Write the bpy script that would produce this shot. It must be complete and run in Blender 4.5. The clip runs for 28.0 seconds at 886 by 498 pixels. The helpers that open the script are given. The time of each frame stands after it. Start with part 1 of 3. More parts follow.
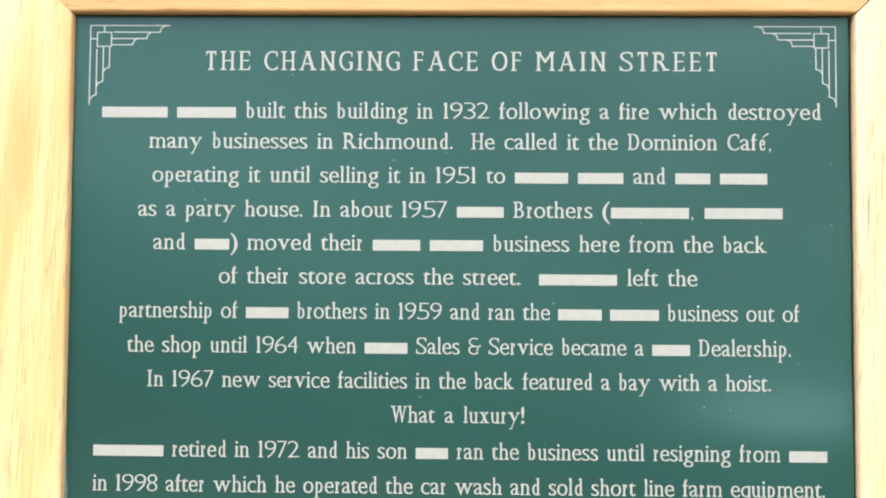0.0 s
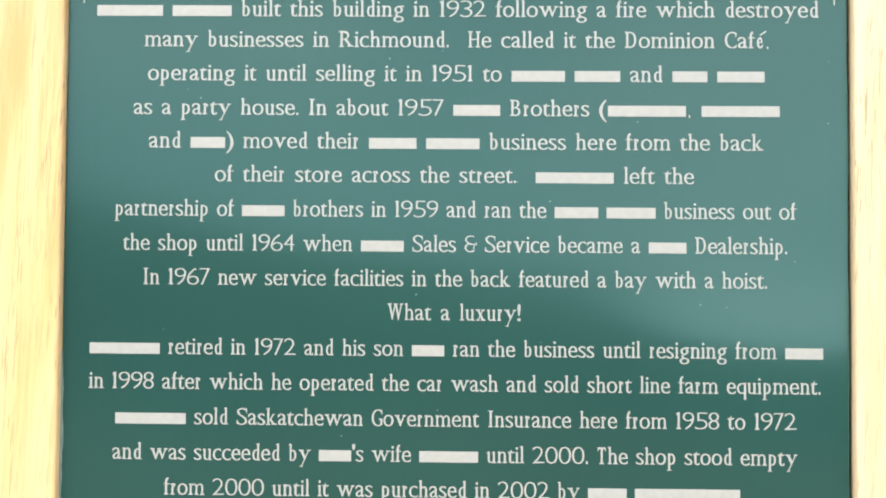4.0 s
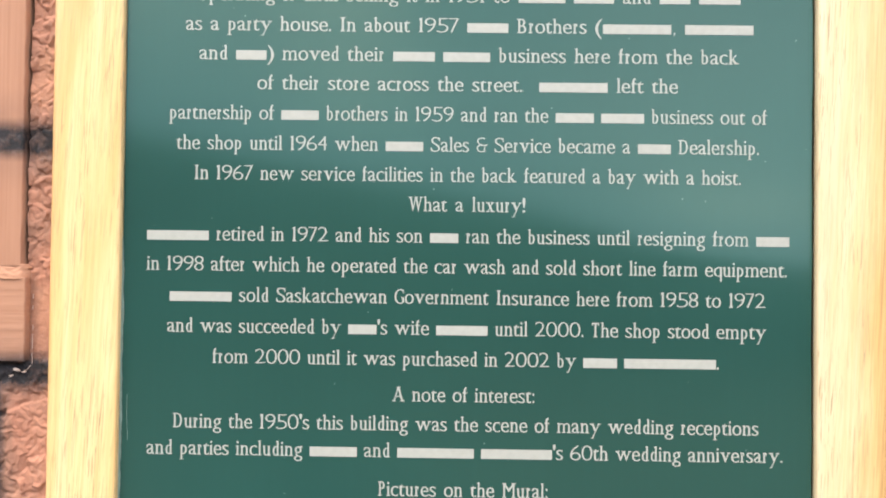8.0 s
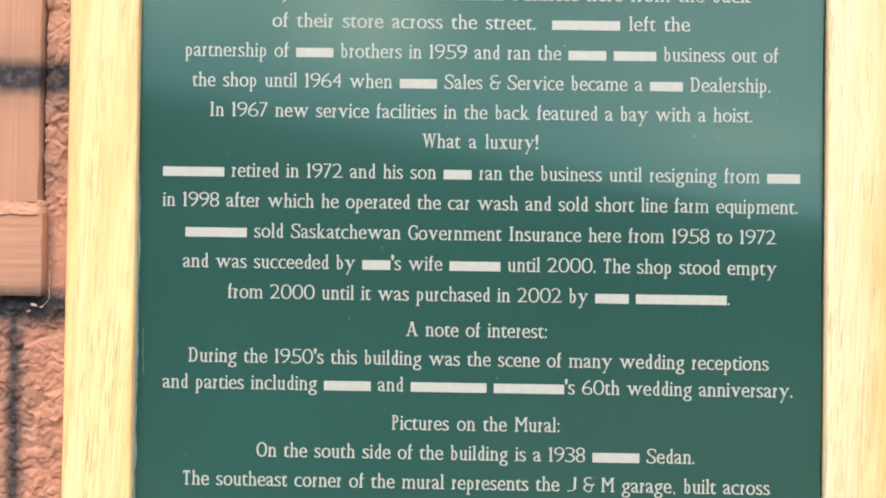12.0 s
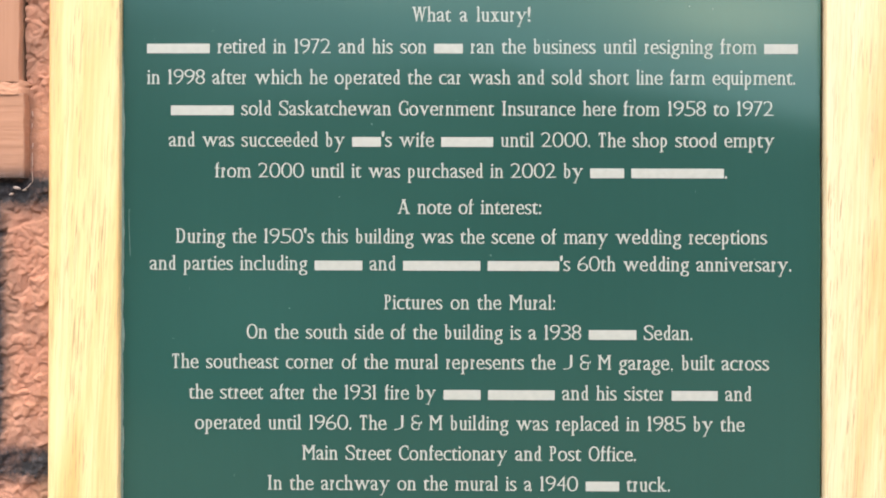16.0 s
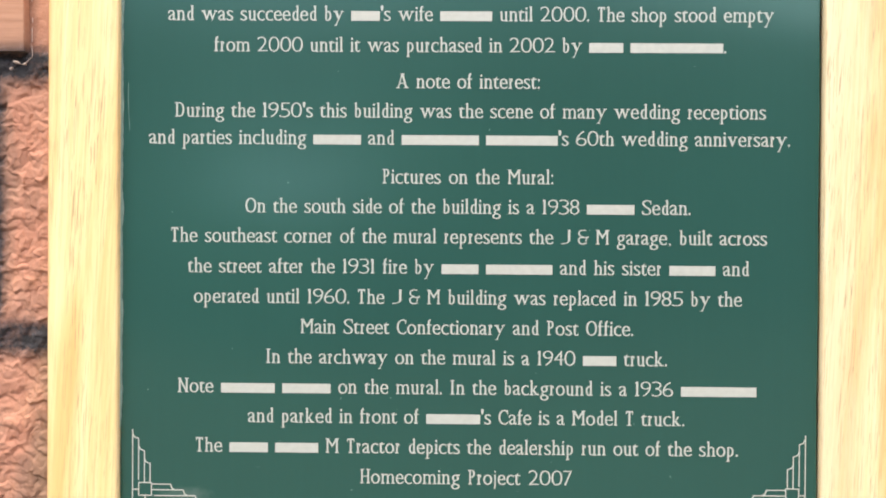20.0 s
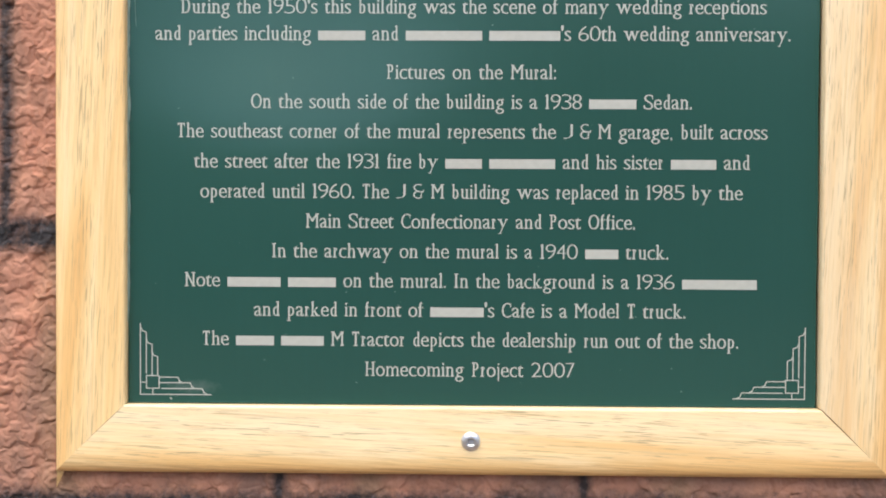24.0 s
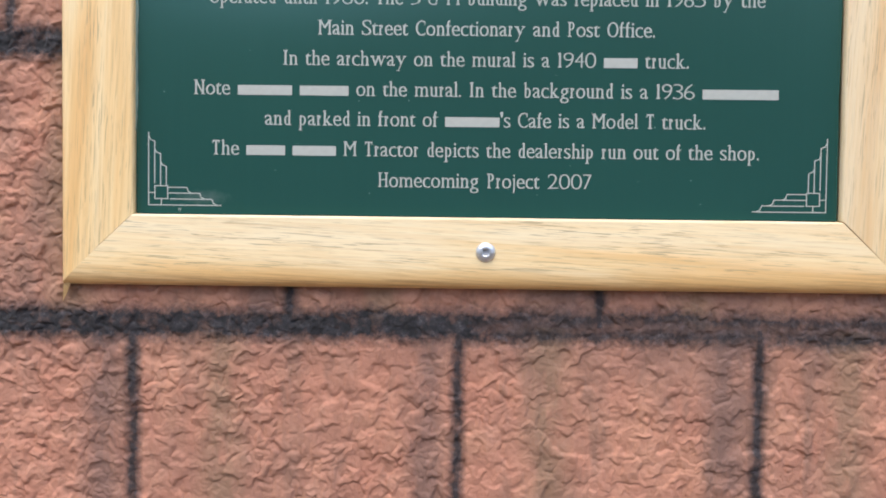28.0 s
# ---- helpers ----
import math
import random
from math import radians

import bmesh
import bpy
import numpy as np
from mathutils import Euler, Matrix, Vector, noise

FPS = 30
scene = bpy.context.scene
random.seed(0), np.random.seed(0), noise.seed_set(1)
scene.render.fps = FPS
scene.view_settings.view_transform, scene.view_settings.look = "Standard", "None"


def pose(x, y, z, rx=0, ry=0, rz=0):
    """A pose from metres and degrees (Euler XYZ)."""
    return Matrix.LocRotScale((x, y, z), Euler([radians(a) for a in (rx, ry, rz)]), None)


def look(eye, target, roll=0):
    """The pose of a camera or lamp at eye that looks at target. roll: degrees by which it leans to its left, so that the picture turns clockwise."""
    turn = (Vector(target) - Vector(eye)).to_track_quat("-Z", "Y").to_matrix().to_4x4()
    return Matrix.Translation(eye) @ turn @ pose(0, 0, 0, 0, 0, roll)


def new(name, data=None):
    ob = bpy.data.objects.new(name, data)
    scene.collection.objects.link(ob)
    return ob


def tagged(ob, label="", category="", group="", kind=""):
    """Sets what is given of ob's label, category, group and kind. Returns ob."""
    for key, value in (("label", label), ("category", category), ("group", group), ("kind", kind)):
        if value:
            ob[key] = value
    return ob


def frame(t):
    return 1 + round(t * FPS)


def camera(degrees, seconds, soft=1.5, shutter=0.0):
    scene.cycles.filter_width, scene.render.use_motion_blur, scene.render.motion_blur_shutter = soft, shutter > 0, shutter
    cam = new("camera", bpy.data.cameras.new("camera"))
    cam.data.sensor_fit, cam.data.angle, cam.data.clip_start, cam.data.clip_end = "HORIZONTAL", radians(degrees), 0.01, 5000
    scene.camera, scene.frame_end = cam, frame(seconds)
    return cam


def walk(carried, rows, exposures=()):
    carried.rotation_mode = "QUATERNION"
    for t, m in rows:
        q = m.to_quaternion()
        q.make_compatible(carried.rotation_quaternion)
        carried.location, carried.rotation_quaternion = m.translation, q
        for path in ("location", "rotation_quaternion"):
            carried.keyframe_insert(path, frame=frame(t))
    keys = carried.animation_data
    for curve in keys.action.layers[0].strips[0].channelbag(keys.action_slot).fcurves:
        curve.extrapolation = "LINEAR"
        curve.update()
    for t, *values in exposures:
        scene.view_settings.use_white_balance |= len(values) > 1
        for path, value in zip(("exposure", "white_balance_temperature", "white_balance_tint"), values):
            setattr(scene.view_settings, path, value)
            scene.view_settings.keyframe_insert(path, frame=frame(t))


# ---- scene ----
from mathutils.geometry import tessellate_polygon

# ---- camera and walk ----
cam = camera(62.0, 28.0, soft=1.85)
PATH = [
    (0, (-0.00301, -0.35762, 1.60721), (-0.01666, 0.64172, 1.64086), 0.375),
    (0.5, (-0.00510, -0.35721, 1.60210), (-0.02035, 0.64216, 1.63421), 0.320),
    (1, (-0.00732, -0.35702, 1.59479), (-0.02090, 0.64244, 1.62465), 0.414),
    (1.5, (-0.00613, -0.35626, 1.58649), (-0.01996, 0.64317, 1.61729), 0.416),
    (2, (-0.00394, -0.35600, 1.58224), (-0.01983, 0.64344, 1.61181), 0.240),
    (2.5, (-0.00717, -0.35563, 1.57663), (-0.02044, 0.64388, 1.60503), 0.377),
    (3, (-0.00644, -0.35606, 1.57127), (-0.01935, 0.64345, 1.59951), 0.377),
    (3.5, (-0.00301, -0.35601, 1.56627), (-0.01722, 0.64354, 1.59292), 0.348),
    (4, (-0.00114, -0.35576, 1.56124), (-0.01423, 0.64386, 1.58563), 0.411),
    (4.5, (-0.00509, -0.36495, 1.55245), (-0.01771, 0.63474, 1.57421), 0.461),
    (6.5, (-0.01039, -0.40909, 1.53302), (-0.02147, 0.59057, 1.55698), 0.622),
    (7, (-0.01263, -0.41020, 1.52782), (-0.02043, 0.58952, 1.55018), 0.705),
    (7.5, (-0.01153, -0.40769, 1.52041), (-0.02064, 0.59214, 1.53669), 0.837),
    (8, (-0.00928, -0.40508, 1.50863), (-0.01897, 0.59475, 1.52432), 0.689),
    (8.5, (-0.00935, -0.40296, 1.49736), (-0.01585, 0.59693, 1.51064), 0.471),
    (9, (-0.00668, -0.40275, 1.48718), (-0.01751, 0.59703, 1.50529), 0.447),
    (9.5, (-0.00443, -0.40340, 1.48579), (-0.01461, 0.59643, 1.50160), 0.349),
    (10, (-0.00306, -0.40543, 1.48505), (-0.01307, 0.59441, 1.50030), 0.501),
    (10.5, (-0.00220, -0.40605, 1.48452), (-0.01436, 0.59379, 1.49763), 0.303),
    (11, (-0.00559, -0.40669, 1.48280), (-0.02028, 0.59308, 1.49800), 0.568),
    (11.5, (-0.01341, -0.40725, 1.47993), (-0.02318, 0.59263, 1.49250), 0.719),
    (12, (-0.01563, -0.40823, 1.47542), (-0.02668, 0.59165, 1.48593), 0.799),
    (12.5, (-0.01570, -0.40788, 1.46937), (-0.02364, 0.59205, 1.47863), 0.674),
    (14.5, (-0.00906, -0.40633, 1.44435), (-0.01526, 0.59362, 1.45156), 0.163),
    (15, (-0.00753, -0.40479, 1.43821), (-0.01831, 0.59515, 1.44058), 0.089),
    (15.5, (-0.01043, -0.40295, 1.42609), (-0.02037, 0.59700, 1.42708), 0.272),
    (16, (-0.01274, -0.39993, 1.41212), (-0.01915, 0.60005, 1.41263), 0.158),
    (16.5, (-0.01185, -0.39905, 1.39846), (-0.01925, 0.60093, 1.39881), 0.328),
    (17, (-0.00951, -0.40046, 1.38893), (-0.01876, 0.59949, 1.38927), 0.448),
    (17.5, (-0.00732, -0.40426, 1.38640), (-0.01515, 0.59571, 1.38630), 0.511),
    (18, (-0.00862, -0.40556, 1.38472), (-0.01453, 0.59442, 1.38271), 0.675),
    (18.5, (-0.00564, -0.40357, 1.37889), (-0.01309, 0.59639, 1.37395), 0.581),
    (19, (-0.00275, -0.40139, 1.36918), (-0.01222, 0.59855, 1.36585), 0.341),
    (19.5, (-0.00513, -0.40069, 1.35899), (-0.01580, 0.59921, 1.35010), 0.378),
    (20, (-0.00999, -0.40066, 1.34691), (-0.02017, 0.59926, 1.34009), 0.391),
    (20.5, (-0.01305, -0.40294, 1.33786), (-0.02175, 0.59699, 1.32967), 0.611),
    (21, (-0.00961, -0.40376, 1.33329), (-0.01685, 0.59619, 1.32622), 0.385),
    (21.5, (-0.00404, -0.40446, 1.32871), (-0.01321, 0.59546, 1.32055), 0.189),
    (23.5, (-0.01188, -0.40500, 1.30065), (-0.02279, 0.59486, 1.28800), 0.396),
    (24, (-0.01145, -0.40553, 1.29213), (-0.02217, 0.59431, 1.27800), 0.323),
    (24.5, (-0.01155, -0.40565, 1.28230), (-0.02174, 0.59417, 1.26638), 0.347),
    (25, (-0.01187, -0.40513, 1.27341), (-0.01993, 0.59465, 1.25392), 0.317),
    (25.5, (-0.00764, -0.40380, 1.26350), (-0.01616, 0.59595, 1.24263), -0.105),
    (26, (-0.00681, -0.40334, 1.25285), (-0.01943, 0.59625, 1.22702), 0.067),
    (26.5, (-0.01122, -0.40182, 1.23923), (-0.02309, 0.59778, 1.21326), 0.234),
    (27, (-0.01547, -0.40025, 1.22306), (-0.02581, 0.59937, 1.19765), 0.402),
    (27.5, (-0.01773, -0.39978, 1.20989), (-0.02606, 0.59981, 1.18258), 0.554),
    (28, (-0.01933, -0.39953, 1.19467), (-0.02813, 0.60000, 1.16526), 0.697),
]
EXPOSURES = [(0.0, 2.13, 7250, 10), (4.5, 2.15, 7200, 10), (6.5, 2.03, 7300, 10), (21.0, 2.04, 7400, 10), (23.5, 1.70, 7250, 11), (28.0, 1.50, 6500, 10)]
walk(cam, [(t, look(eye, target, roll)) for t, eye, target, roll in PATH], EXPOSURES)

# ---- world and sun ----
SUN_UP, SUN_SIDE = radians(56), radians(-36)
world = bpy.data.worlds.new("sky")
world.use_nodes = True
scene.world = world
wn, wl = world.node_tree.nodes, world.node_tree.links
sky = wn.new("ShaderNodeTexSky")
sky.sky_type = "NISHITA"
sky.sun_disc = False
sky.sun_elevation, sky.sun_rotation = SUN_UP, math.pi + SUN_SIDE
wn["Background"].inputs["Strength"].default_value = 0.13
wl.new(sky.outputs[0], wn["Background"].inputs["Color"])
sun = new("sun", bpy.data.lights.new("sun", "SUN"))
sun.data.energy, sun.data.angle, sun.data.color = 1.35, radians(50), (1.0, 0.94, 0.85)
sun.matrix_world = look((math.sin(SUN_SIDE) * 5, -math.cos(SUN_SIDE) * 5, 1.5 + 5 * math.tan(SUN_UP)), (0, 0, 1.5))


# ---- materials ----
class Paint:
    """A node material, written as short chains of nodes."""

    def __init__(self, name, rough=0.5, metal=0.0):
        self.m = bpy.data.materials.new(name)
        self.m.use_nodes = True
        self.n, self.l = self.m.node_tree.nodes, self.m.node_tree.links
        self.bsdf = self.n["Principled BSDF"]
        self.set("Roughness", rough)
        self.set("Metallic", metal)
        self.coord = self.n.new("ShaderNodeTexCoord").outputs["Object"]

    def put(self, socket, v):
        if isinstance(v, bpy.types.NodeSocket):
            self.l.new(v, socket)
        elif isinstance(v, tuple) and len(v) == 3 and socket.type == "RGBA":
            socket.default_value = (*v, 1)
        else:
            socket.default_value = v

    def set(self, key, v):
        self.put(self.bsdf.inputs[key], v)
        return self

    def math(self, op, a, b=0.0, c=0.0):
        node = self.n.new("ShaderNodeMath")
        node.operation = op
        for k, v in enumerate((a, b, c)):
            self.put(node.inputs[k], v)
        return node.outputs[0]

    def xyz(self, v=None):
        node = self.n.new("ShaderNodeSeparateXYZ")
        self.put(node.inputs[0], v or self.coord)
        return node.outputs

    def scaled(self, s, v=None):
        node = self.n.new("ShaderNodeMapping")
        self.put(node.inputs["Vector"], v or self.coord)
        node.inputs["Scale"].default_value = s
        return node.outputs[0]

    def noise(self, scale, detail=4.0, rough=0.55, v=None, twist=0.0):
        node = self.n.new("ShaderNodeTexNoise")
        self.put(node.inputs["Vector"], v or self.coord)
        for k, x in (("Scale", scale), ("Detail", detail), ("Roughness", rough), ("Distortion", twist)):
            self.put(node.inputs[k], x)
        return node.outputs["Fac"]

    def ramp(self, fac, *stops):
        node = self.n.new("ShaderNodeValToRGB")
        self.put(node.inputs[0], fac)
        el = node.color_ramp.elements
        while len(el) < len(stops):
            el.new(0.5)
        for e, (p, c) in zip(el, stops):
            e.position = p
            e.color = (*c, 1) if isinstance(c, tuple) else (c, c, c, 1)
        return node.outputs[0]

    def mix(self, fac, a, b, how="MIX"):
        node = self.n.new("ShaderNodeMix")
        node.data_type, node.blend_type = "RGBA", how
        self.put(node.inputs[0], fac)
        self.put(node.inputs[6], a)
        self.put(node.inputs[7], b)
        return node.outputs[2]

    def bump(self, height, strength, distance):
        node = self.n.new("ShaderNodeBump")
        self.put(node.inputs["Height"], height)
        node.inputs["Strength"].default_value, node.inputs["Distance"].default_value = strength, distance
        return self.set("Normal", node.outputs[0])


def wood_material(name, amber, bleach):
    """Pale varnished wood; the grain runs along local x."""
    p = Paint(name, 0.38)
    info = p.n.new("ShaderNodeObjectInfo")
    rnd = info.outputs["Random"]
    shift = p.n.new("ShaderNodeVectorMath")
    p.put(shift.inputs[0], p.coord)
    move = p.n.new("ShaderNodeCombineXYZ")
    p.put(move.inputs[0], p.math("MULTIPLY", rnd, 7.0))
    p.put(move.inputs[1], p.math("MULTIPLY", rnd, 3.0))
    # the grain runs a little aslant
    p.put(move.inputs[2], p.math("MULTIPLY", p.xyz()[0], 0.045))
    p.put(shift.inputs[1], move.outputs[0])
    v = shift.outputs[0]
    broad = p.noise(1.0, 3, 0.5, p.scaled((5, 55, 55), v), 0.7)
    rings = p.noise(1.0, 5, 0.6, p.scaled((8, 230, 230), v), 1.4)
    pores = p.noise(1.0, 2, 0.5, p.scaled((50, 1500, 1500), v), 0.5)
    veins = p.noise(1.0, 3, 0.6, p.scaled((34, 620, 620), v), 0.8)
    col = p.ramp(broad, (0.26, (0.75, 0.460, 0.200)), (0.42, (0.84, 0.590, 0.300)), (0.58, (0.87, 0.680, 0.400)), (0.78, (0.88, 0.755, 0.530)))
    col = p.mix(p.ramp(rings, (0.47, 0.0), (0.68, 0.42)), col, (0.66, 0.43, 0.19))
    # bleached towards the opening, in ragged streaks
    across = p.math("DIVIDE", p.xyz()[2], -0.04)
    worn = p.math("SUBTRACT", across, p.math("MULTIPLY", p.math("SUBTRACT", p.noise(1.0, 4, 0.6, p.scaled((7, 120, 120), v), 0.5), 0.5), 1.4))
    col = p.mix(p.ramp(worn, (0.05, bleach), (0.65, 0.0)), col, (0.81, 0.740, 0.570))
    # the open grain lies in bands and is stronger on some boards
    bands = p.ramp(p.noise(1.0, 3, 0.6, p.scaled((9, 85, 85), v), 0.5), (0.40, 0.25), (0.62, 1.0))
    open_grain = p.math("MULTIPLY", bands, info.outputs["Alpha"])
    col = p.mix(p.math("MULTIPLY", p.ramp(veins, (0.565, 0.0), (0.66, 0.45)), open_grain), col, (0.44, 0.35, 0.22))
    col = p.mix(p.math("MULTIPLY", p.ramp(pores, (0.575, 0.0), (0.64, 0.85)), open_grain), col, (0.34, 0.26, 0.16))
    fibre = p.noise(1.0, 3, 0.6, p.scaled((14, 800, 800), v), 0.4)
    col = p.mix(p.ramp(fibre, (0.46, 0.0), (0.66, 0.30)), col, (0.70, 0.45, 0.20))
    # each board's colour is multiplied by the tone set on it
    col = p.mix(1.0, col, info.outputs["Color"], "MULTIPLY")
    # the outer edge turns amber, with darker fibre lines in it
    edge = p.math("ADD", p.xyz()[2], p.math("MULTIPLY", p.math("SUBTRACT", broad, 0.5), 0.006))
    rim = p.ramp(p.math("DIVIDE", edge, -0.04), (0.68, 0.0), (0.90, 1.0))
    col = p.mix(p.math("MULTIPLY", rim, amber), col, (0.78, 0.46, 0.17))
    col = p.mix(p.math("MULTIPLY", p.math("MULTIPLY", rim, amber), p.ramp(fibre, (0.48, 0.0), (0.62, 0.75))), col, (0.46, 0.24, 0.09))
    p.set("Base Color", col)
    p.set("Coat Weight", 0.25).set("Coat Roughness", 0.3)
    p.bump(p.mix(0.5, rings, pores), 0.25, 0.0004)
    return p.m


def panel_material():
    """Dark green laminated sheet, glossy, with fine upright streaks and a shallow buckle whose upper slope meets the sky."""
    p = Paint("green_sheet", 0.25)
    x, y, z = p.xyz()
    cloud = p.noise(9.0, 3, 0.5)
    streak = p.noise(1.0, 3, 0.5, p.scaled((260, 260, 9)))
    col = p.ramp(cloud, (0.3, (0.0145, 0.0630, 0.0530)), (0.7, (0.0160, 0.0685, 0.0572)))
    col = p.mix(p.ramp(streak, (0.5, 0.0), (0.8, 0.05)), col, (0.030, 0.100, 0.090))
    # a dusty smear beside a lower corner ornament
    sx, sz = p.math("DIVIDE", p.math("ADD", x, 0.153), 0.016), p.math("DIVIDE", p.math("SUBTRACT", z, 1.2095), 0.0045)
    smear = p.math("ADD", p.math("SQRT", p.math("ADD", p.math("MULTIPLY", sx, sx), p.math("MULTIPLY", sz, sz))), p.math("MULTIPLY", p.math("SUBTRACT", p.noise(260, 3), 0.5), 1.2))
    col = p.mix(p.ramp(smear, (0.2, 0.22), (1.0, 0.0)), col, (0.20, 0.25, 0.23))
    p.set("Base Color", col)
    p.set("Roughness", p.ramp(streak, (0.3, GLOSS), (0.7, GLOSS + 0.01)))
    p.set("Specular IOR Level", SPEC)
    p.set("Specular Tint", (0.78, 1.0, 0.80))
    # the buckle: level below its foot, leaning back above it, upright again towards the top
    foot = p.math("ADD", p.math("SUBTRACT", z, BUCKLE_Z), p.math("MULTIPLY", x, 0.24))
    foot = p.math("ADD", foot, p.math("MULTIPLY", p.math("SUBTRACT", p.noise(6, 1), 0.5), 0.012))
    lean = p.math("LOGARITHM", p.math("ADD", p.math("EXPONENT", p.math("DIVIDE", foot, BUCKLE_W)), 1.0), math.e)
    lean = p.math("MULTIPLY", lean, -BUCKLE * BUCKLE_W)
    up = p.math("MAXIMUM", p.math("SUBTRACT", z, 1.57), 0.0)
    lean = p.math("ADD", lean, p.math("MULTIPLY", p.math("MULTIPLY", up, up), p.math("ADD", p.math("MULTIPLY", x, 0.5), UPRIGHT)))
    # shallow ripples lower down, each a short slope that leans back
    for x0, wide, z0, tall, slope in RIPPLES:
        a, b = p.math("DIVIDE", p.math("SUBTRACT", x, x0), wide), p.math("DIVIDE", p.math("SUBTRACT", z, z0), tall)
        side = p.math("EXPONENT", p.math("MULTIPLY", p.math("MULTIPLY", a, a), -1.0))
        lean = p.math("ADD", lean, p.math("MULTIPLY", p.math("MULTIPLY", p.math("TANH", b), side), -slope * tall))
    p.bump(p.math("ADD", lean, p.math("MULTIPLY", p.noise(700, 2), 0.000002)), 1.0, 1.0)
    return p.m


RIPPLES = ((-0.100, 0.100, 1.370, 0.052, 0.15), (-0.110, 0.090, 1.505, 0.035, 0.05), (0.155, 0.075, 1.538, 0.022, 0.12))
GLOSS, SPEC, BUCKLE_Z, BUCKLE_W, BUCKLE, UPRIGHT = 0.2, 0.60, 1.530, 0.014, 0.18, 0.46


def print_material():
    p = Paint("white_print", 0.45)
    p.set("Base Color", p.ramp(p.noise(300, 3), (0.3, (0.380, 0.390, 0.352)), (0.7, (0.432, 0.442, 0.400))))
    return p.m


BEDS = (0.990, 1.1402, 1.293, 1.4445, 1.573, 1.722)
HEADS = ((0.990, 1.1402, (-0.366, -0.1939, -0.0142, 0.1513, 0.323)), (1.1402, 1.293, (-0.279, -0.1068, 0.0633, 0.235)), (1.293, 1.4445, (-0.2608, -0.085, 0.090, 0.264)))


def mural_material(name, grain=None):
    """Brick-coloured mural paint with sprayed dark joints, on stucco or (grain) on brushed timber."""
    p = Paint(name, 0.88)
    x, y, z = p.xyz()
    big = p.noise(11, 4, 0.55)
    mid = p.noise(55, 4, 0.6)
    fine = p.noise(420, 4, 0.65)
    if grain:
        col = p.ramp(p.noise(1.0, 3, 0.5, p.scaled(grain)), (0.25, (0.40, 0.195, 0.120)), (0.75, (0.47, 0.245, 0.155)))
    else:
        col = p.ramp(mid, (0.25, (0.365, 0.156, 0.101)), (0.5, (0.45, 0.203, 0.131)), (0.8, (0.52, 0.262, 0.174)))
        col = p.mix(p.ramp(big, (0.46, 0.0), (0.70, 0.60)), col, (0.27, 0.150, 0.108))
        tan = p.noise(1.0, 4, 0.6, p.scaled((26, 26, 17)), 0.4)
        col = p.mix(p.ramp(tan, (0.50, 0.0), (0.70, 0.65)), col, (0.52, 0.262, 0.160))
        drip = p.noise(1.0, 4, 0.6, p.scaled((46, 46, 11)), 0.5)
        col = p.mix(p.ramp(drip, (0.50, 0.0), (0.68, 0.70)), col, (0.220, 0.125, 0.088))
        col = p.mix(p.ramp(fine, (0.3, 0.20), (0.6, 0.0)), col, (0.24, 0.10, 0.065))
    wob = p.math("MULTIPLY", p.math("SUBTRACT", p.noise(30, 4, 0.6), 0.5), 0.004 if grain else 0.010)
    rough = p.math("MULTIPLY", p.math("SUBTRACT", p.noise(260, 4, 0.7), 0.5), 0.0 if grain else 0.011)
    off = p.math("ADD", wob, rough)
    zz, xx = p.math("ADD", z, off), p.math("ADD", x, p.math("MULTIPLY", off, 0.45))

    def nearest(v, places):
        out = None
        for at in places:
            d = p.math("ABSOLUTE", p.math("SUBTRACT", v, at))
            out = d if out is None else p.math("MINIMUM", out, d)
        return out

    near = nearest(zz, BEDS)
    bed = p.ramp(p.math("DIVIDE", near, 0.020), (0.25, 1.0), (0.64, 0.0))
    # towards the far end the sprayed joint splits into two thin lines
    split = p.math("MULTIPLY", p.ramp(p.math("DIVIDE", near, 0.010), (0.10, 0.17), (0.45, 0.0)), p.ramp(p.math("ADD", p.math("MULTIPLY", x, 4.0), 0.5), (0.47, 0.0), (0.53, 1.0)))
    bed = p.math("MULTIPLY", p.math("SUBTRACT", bed, split), p.ramp(p.math("ADD", p.math("MULTIPLY", x, 4.0), 0.5), (0.48, 1.0), (0.53, 0.95)))
    joint = bed
    haze = p.math("MULTIPLY", p.ramp(p.math("DIVIDE", near, 0.040), (0.2, 0.5), (0.75, 0.0)), p.ramp(p.noise(35, 3), (0.3, 0.2), (0.65, 1.0)))
    col = p.mix(haze, col, (0.17, 0.095, 0.075))
    if not grain:
        soft = p.ramp(p.noise(1.0, 4, 0.65, p.scaled((70, 70, 34))), (0.30, 0.20), (0.50, 1.0))
        for low, high, places in HEADS:
            here = p.math("MULTIPLY", p.math("GREATER_THAN", z, low), p.math("LESS_THAN", z, high))
            head = p.ramp(p.math("DIVIDE", nearest(xx, places), 0.020), (0.06, 0.96), (0.31, 0.0))
            joint = p.math("MAXIMUM", joint, p.math("MULTIPLY", head, here))
            shade = p.ramp(p.math("DIVIDE", nearest(xx, [a - 0.017 for a in places]), 0.020), (0.15, 0.70), (0.85, 0.0))
            col = p.mix(p.math("MULTIPLY", p.math("MULTIPLY", shade, here), soft), col, (0.155, 0.092, 0.075))
            tint = p.ramp(p.math("DIVIDE", nearest(xx, [a + 0.050 for a in places]), 0.020), (0.15, 0.80), (0.90, 0.0))
            col = p.mix(p.math("MULTIPLY", p.math("MULTIPLY", tint, here), soft), col, (0.250, 0.148, 0.092))
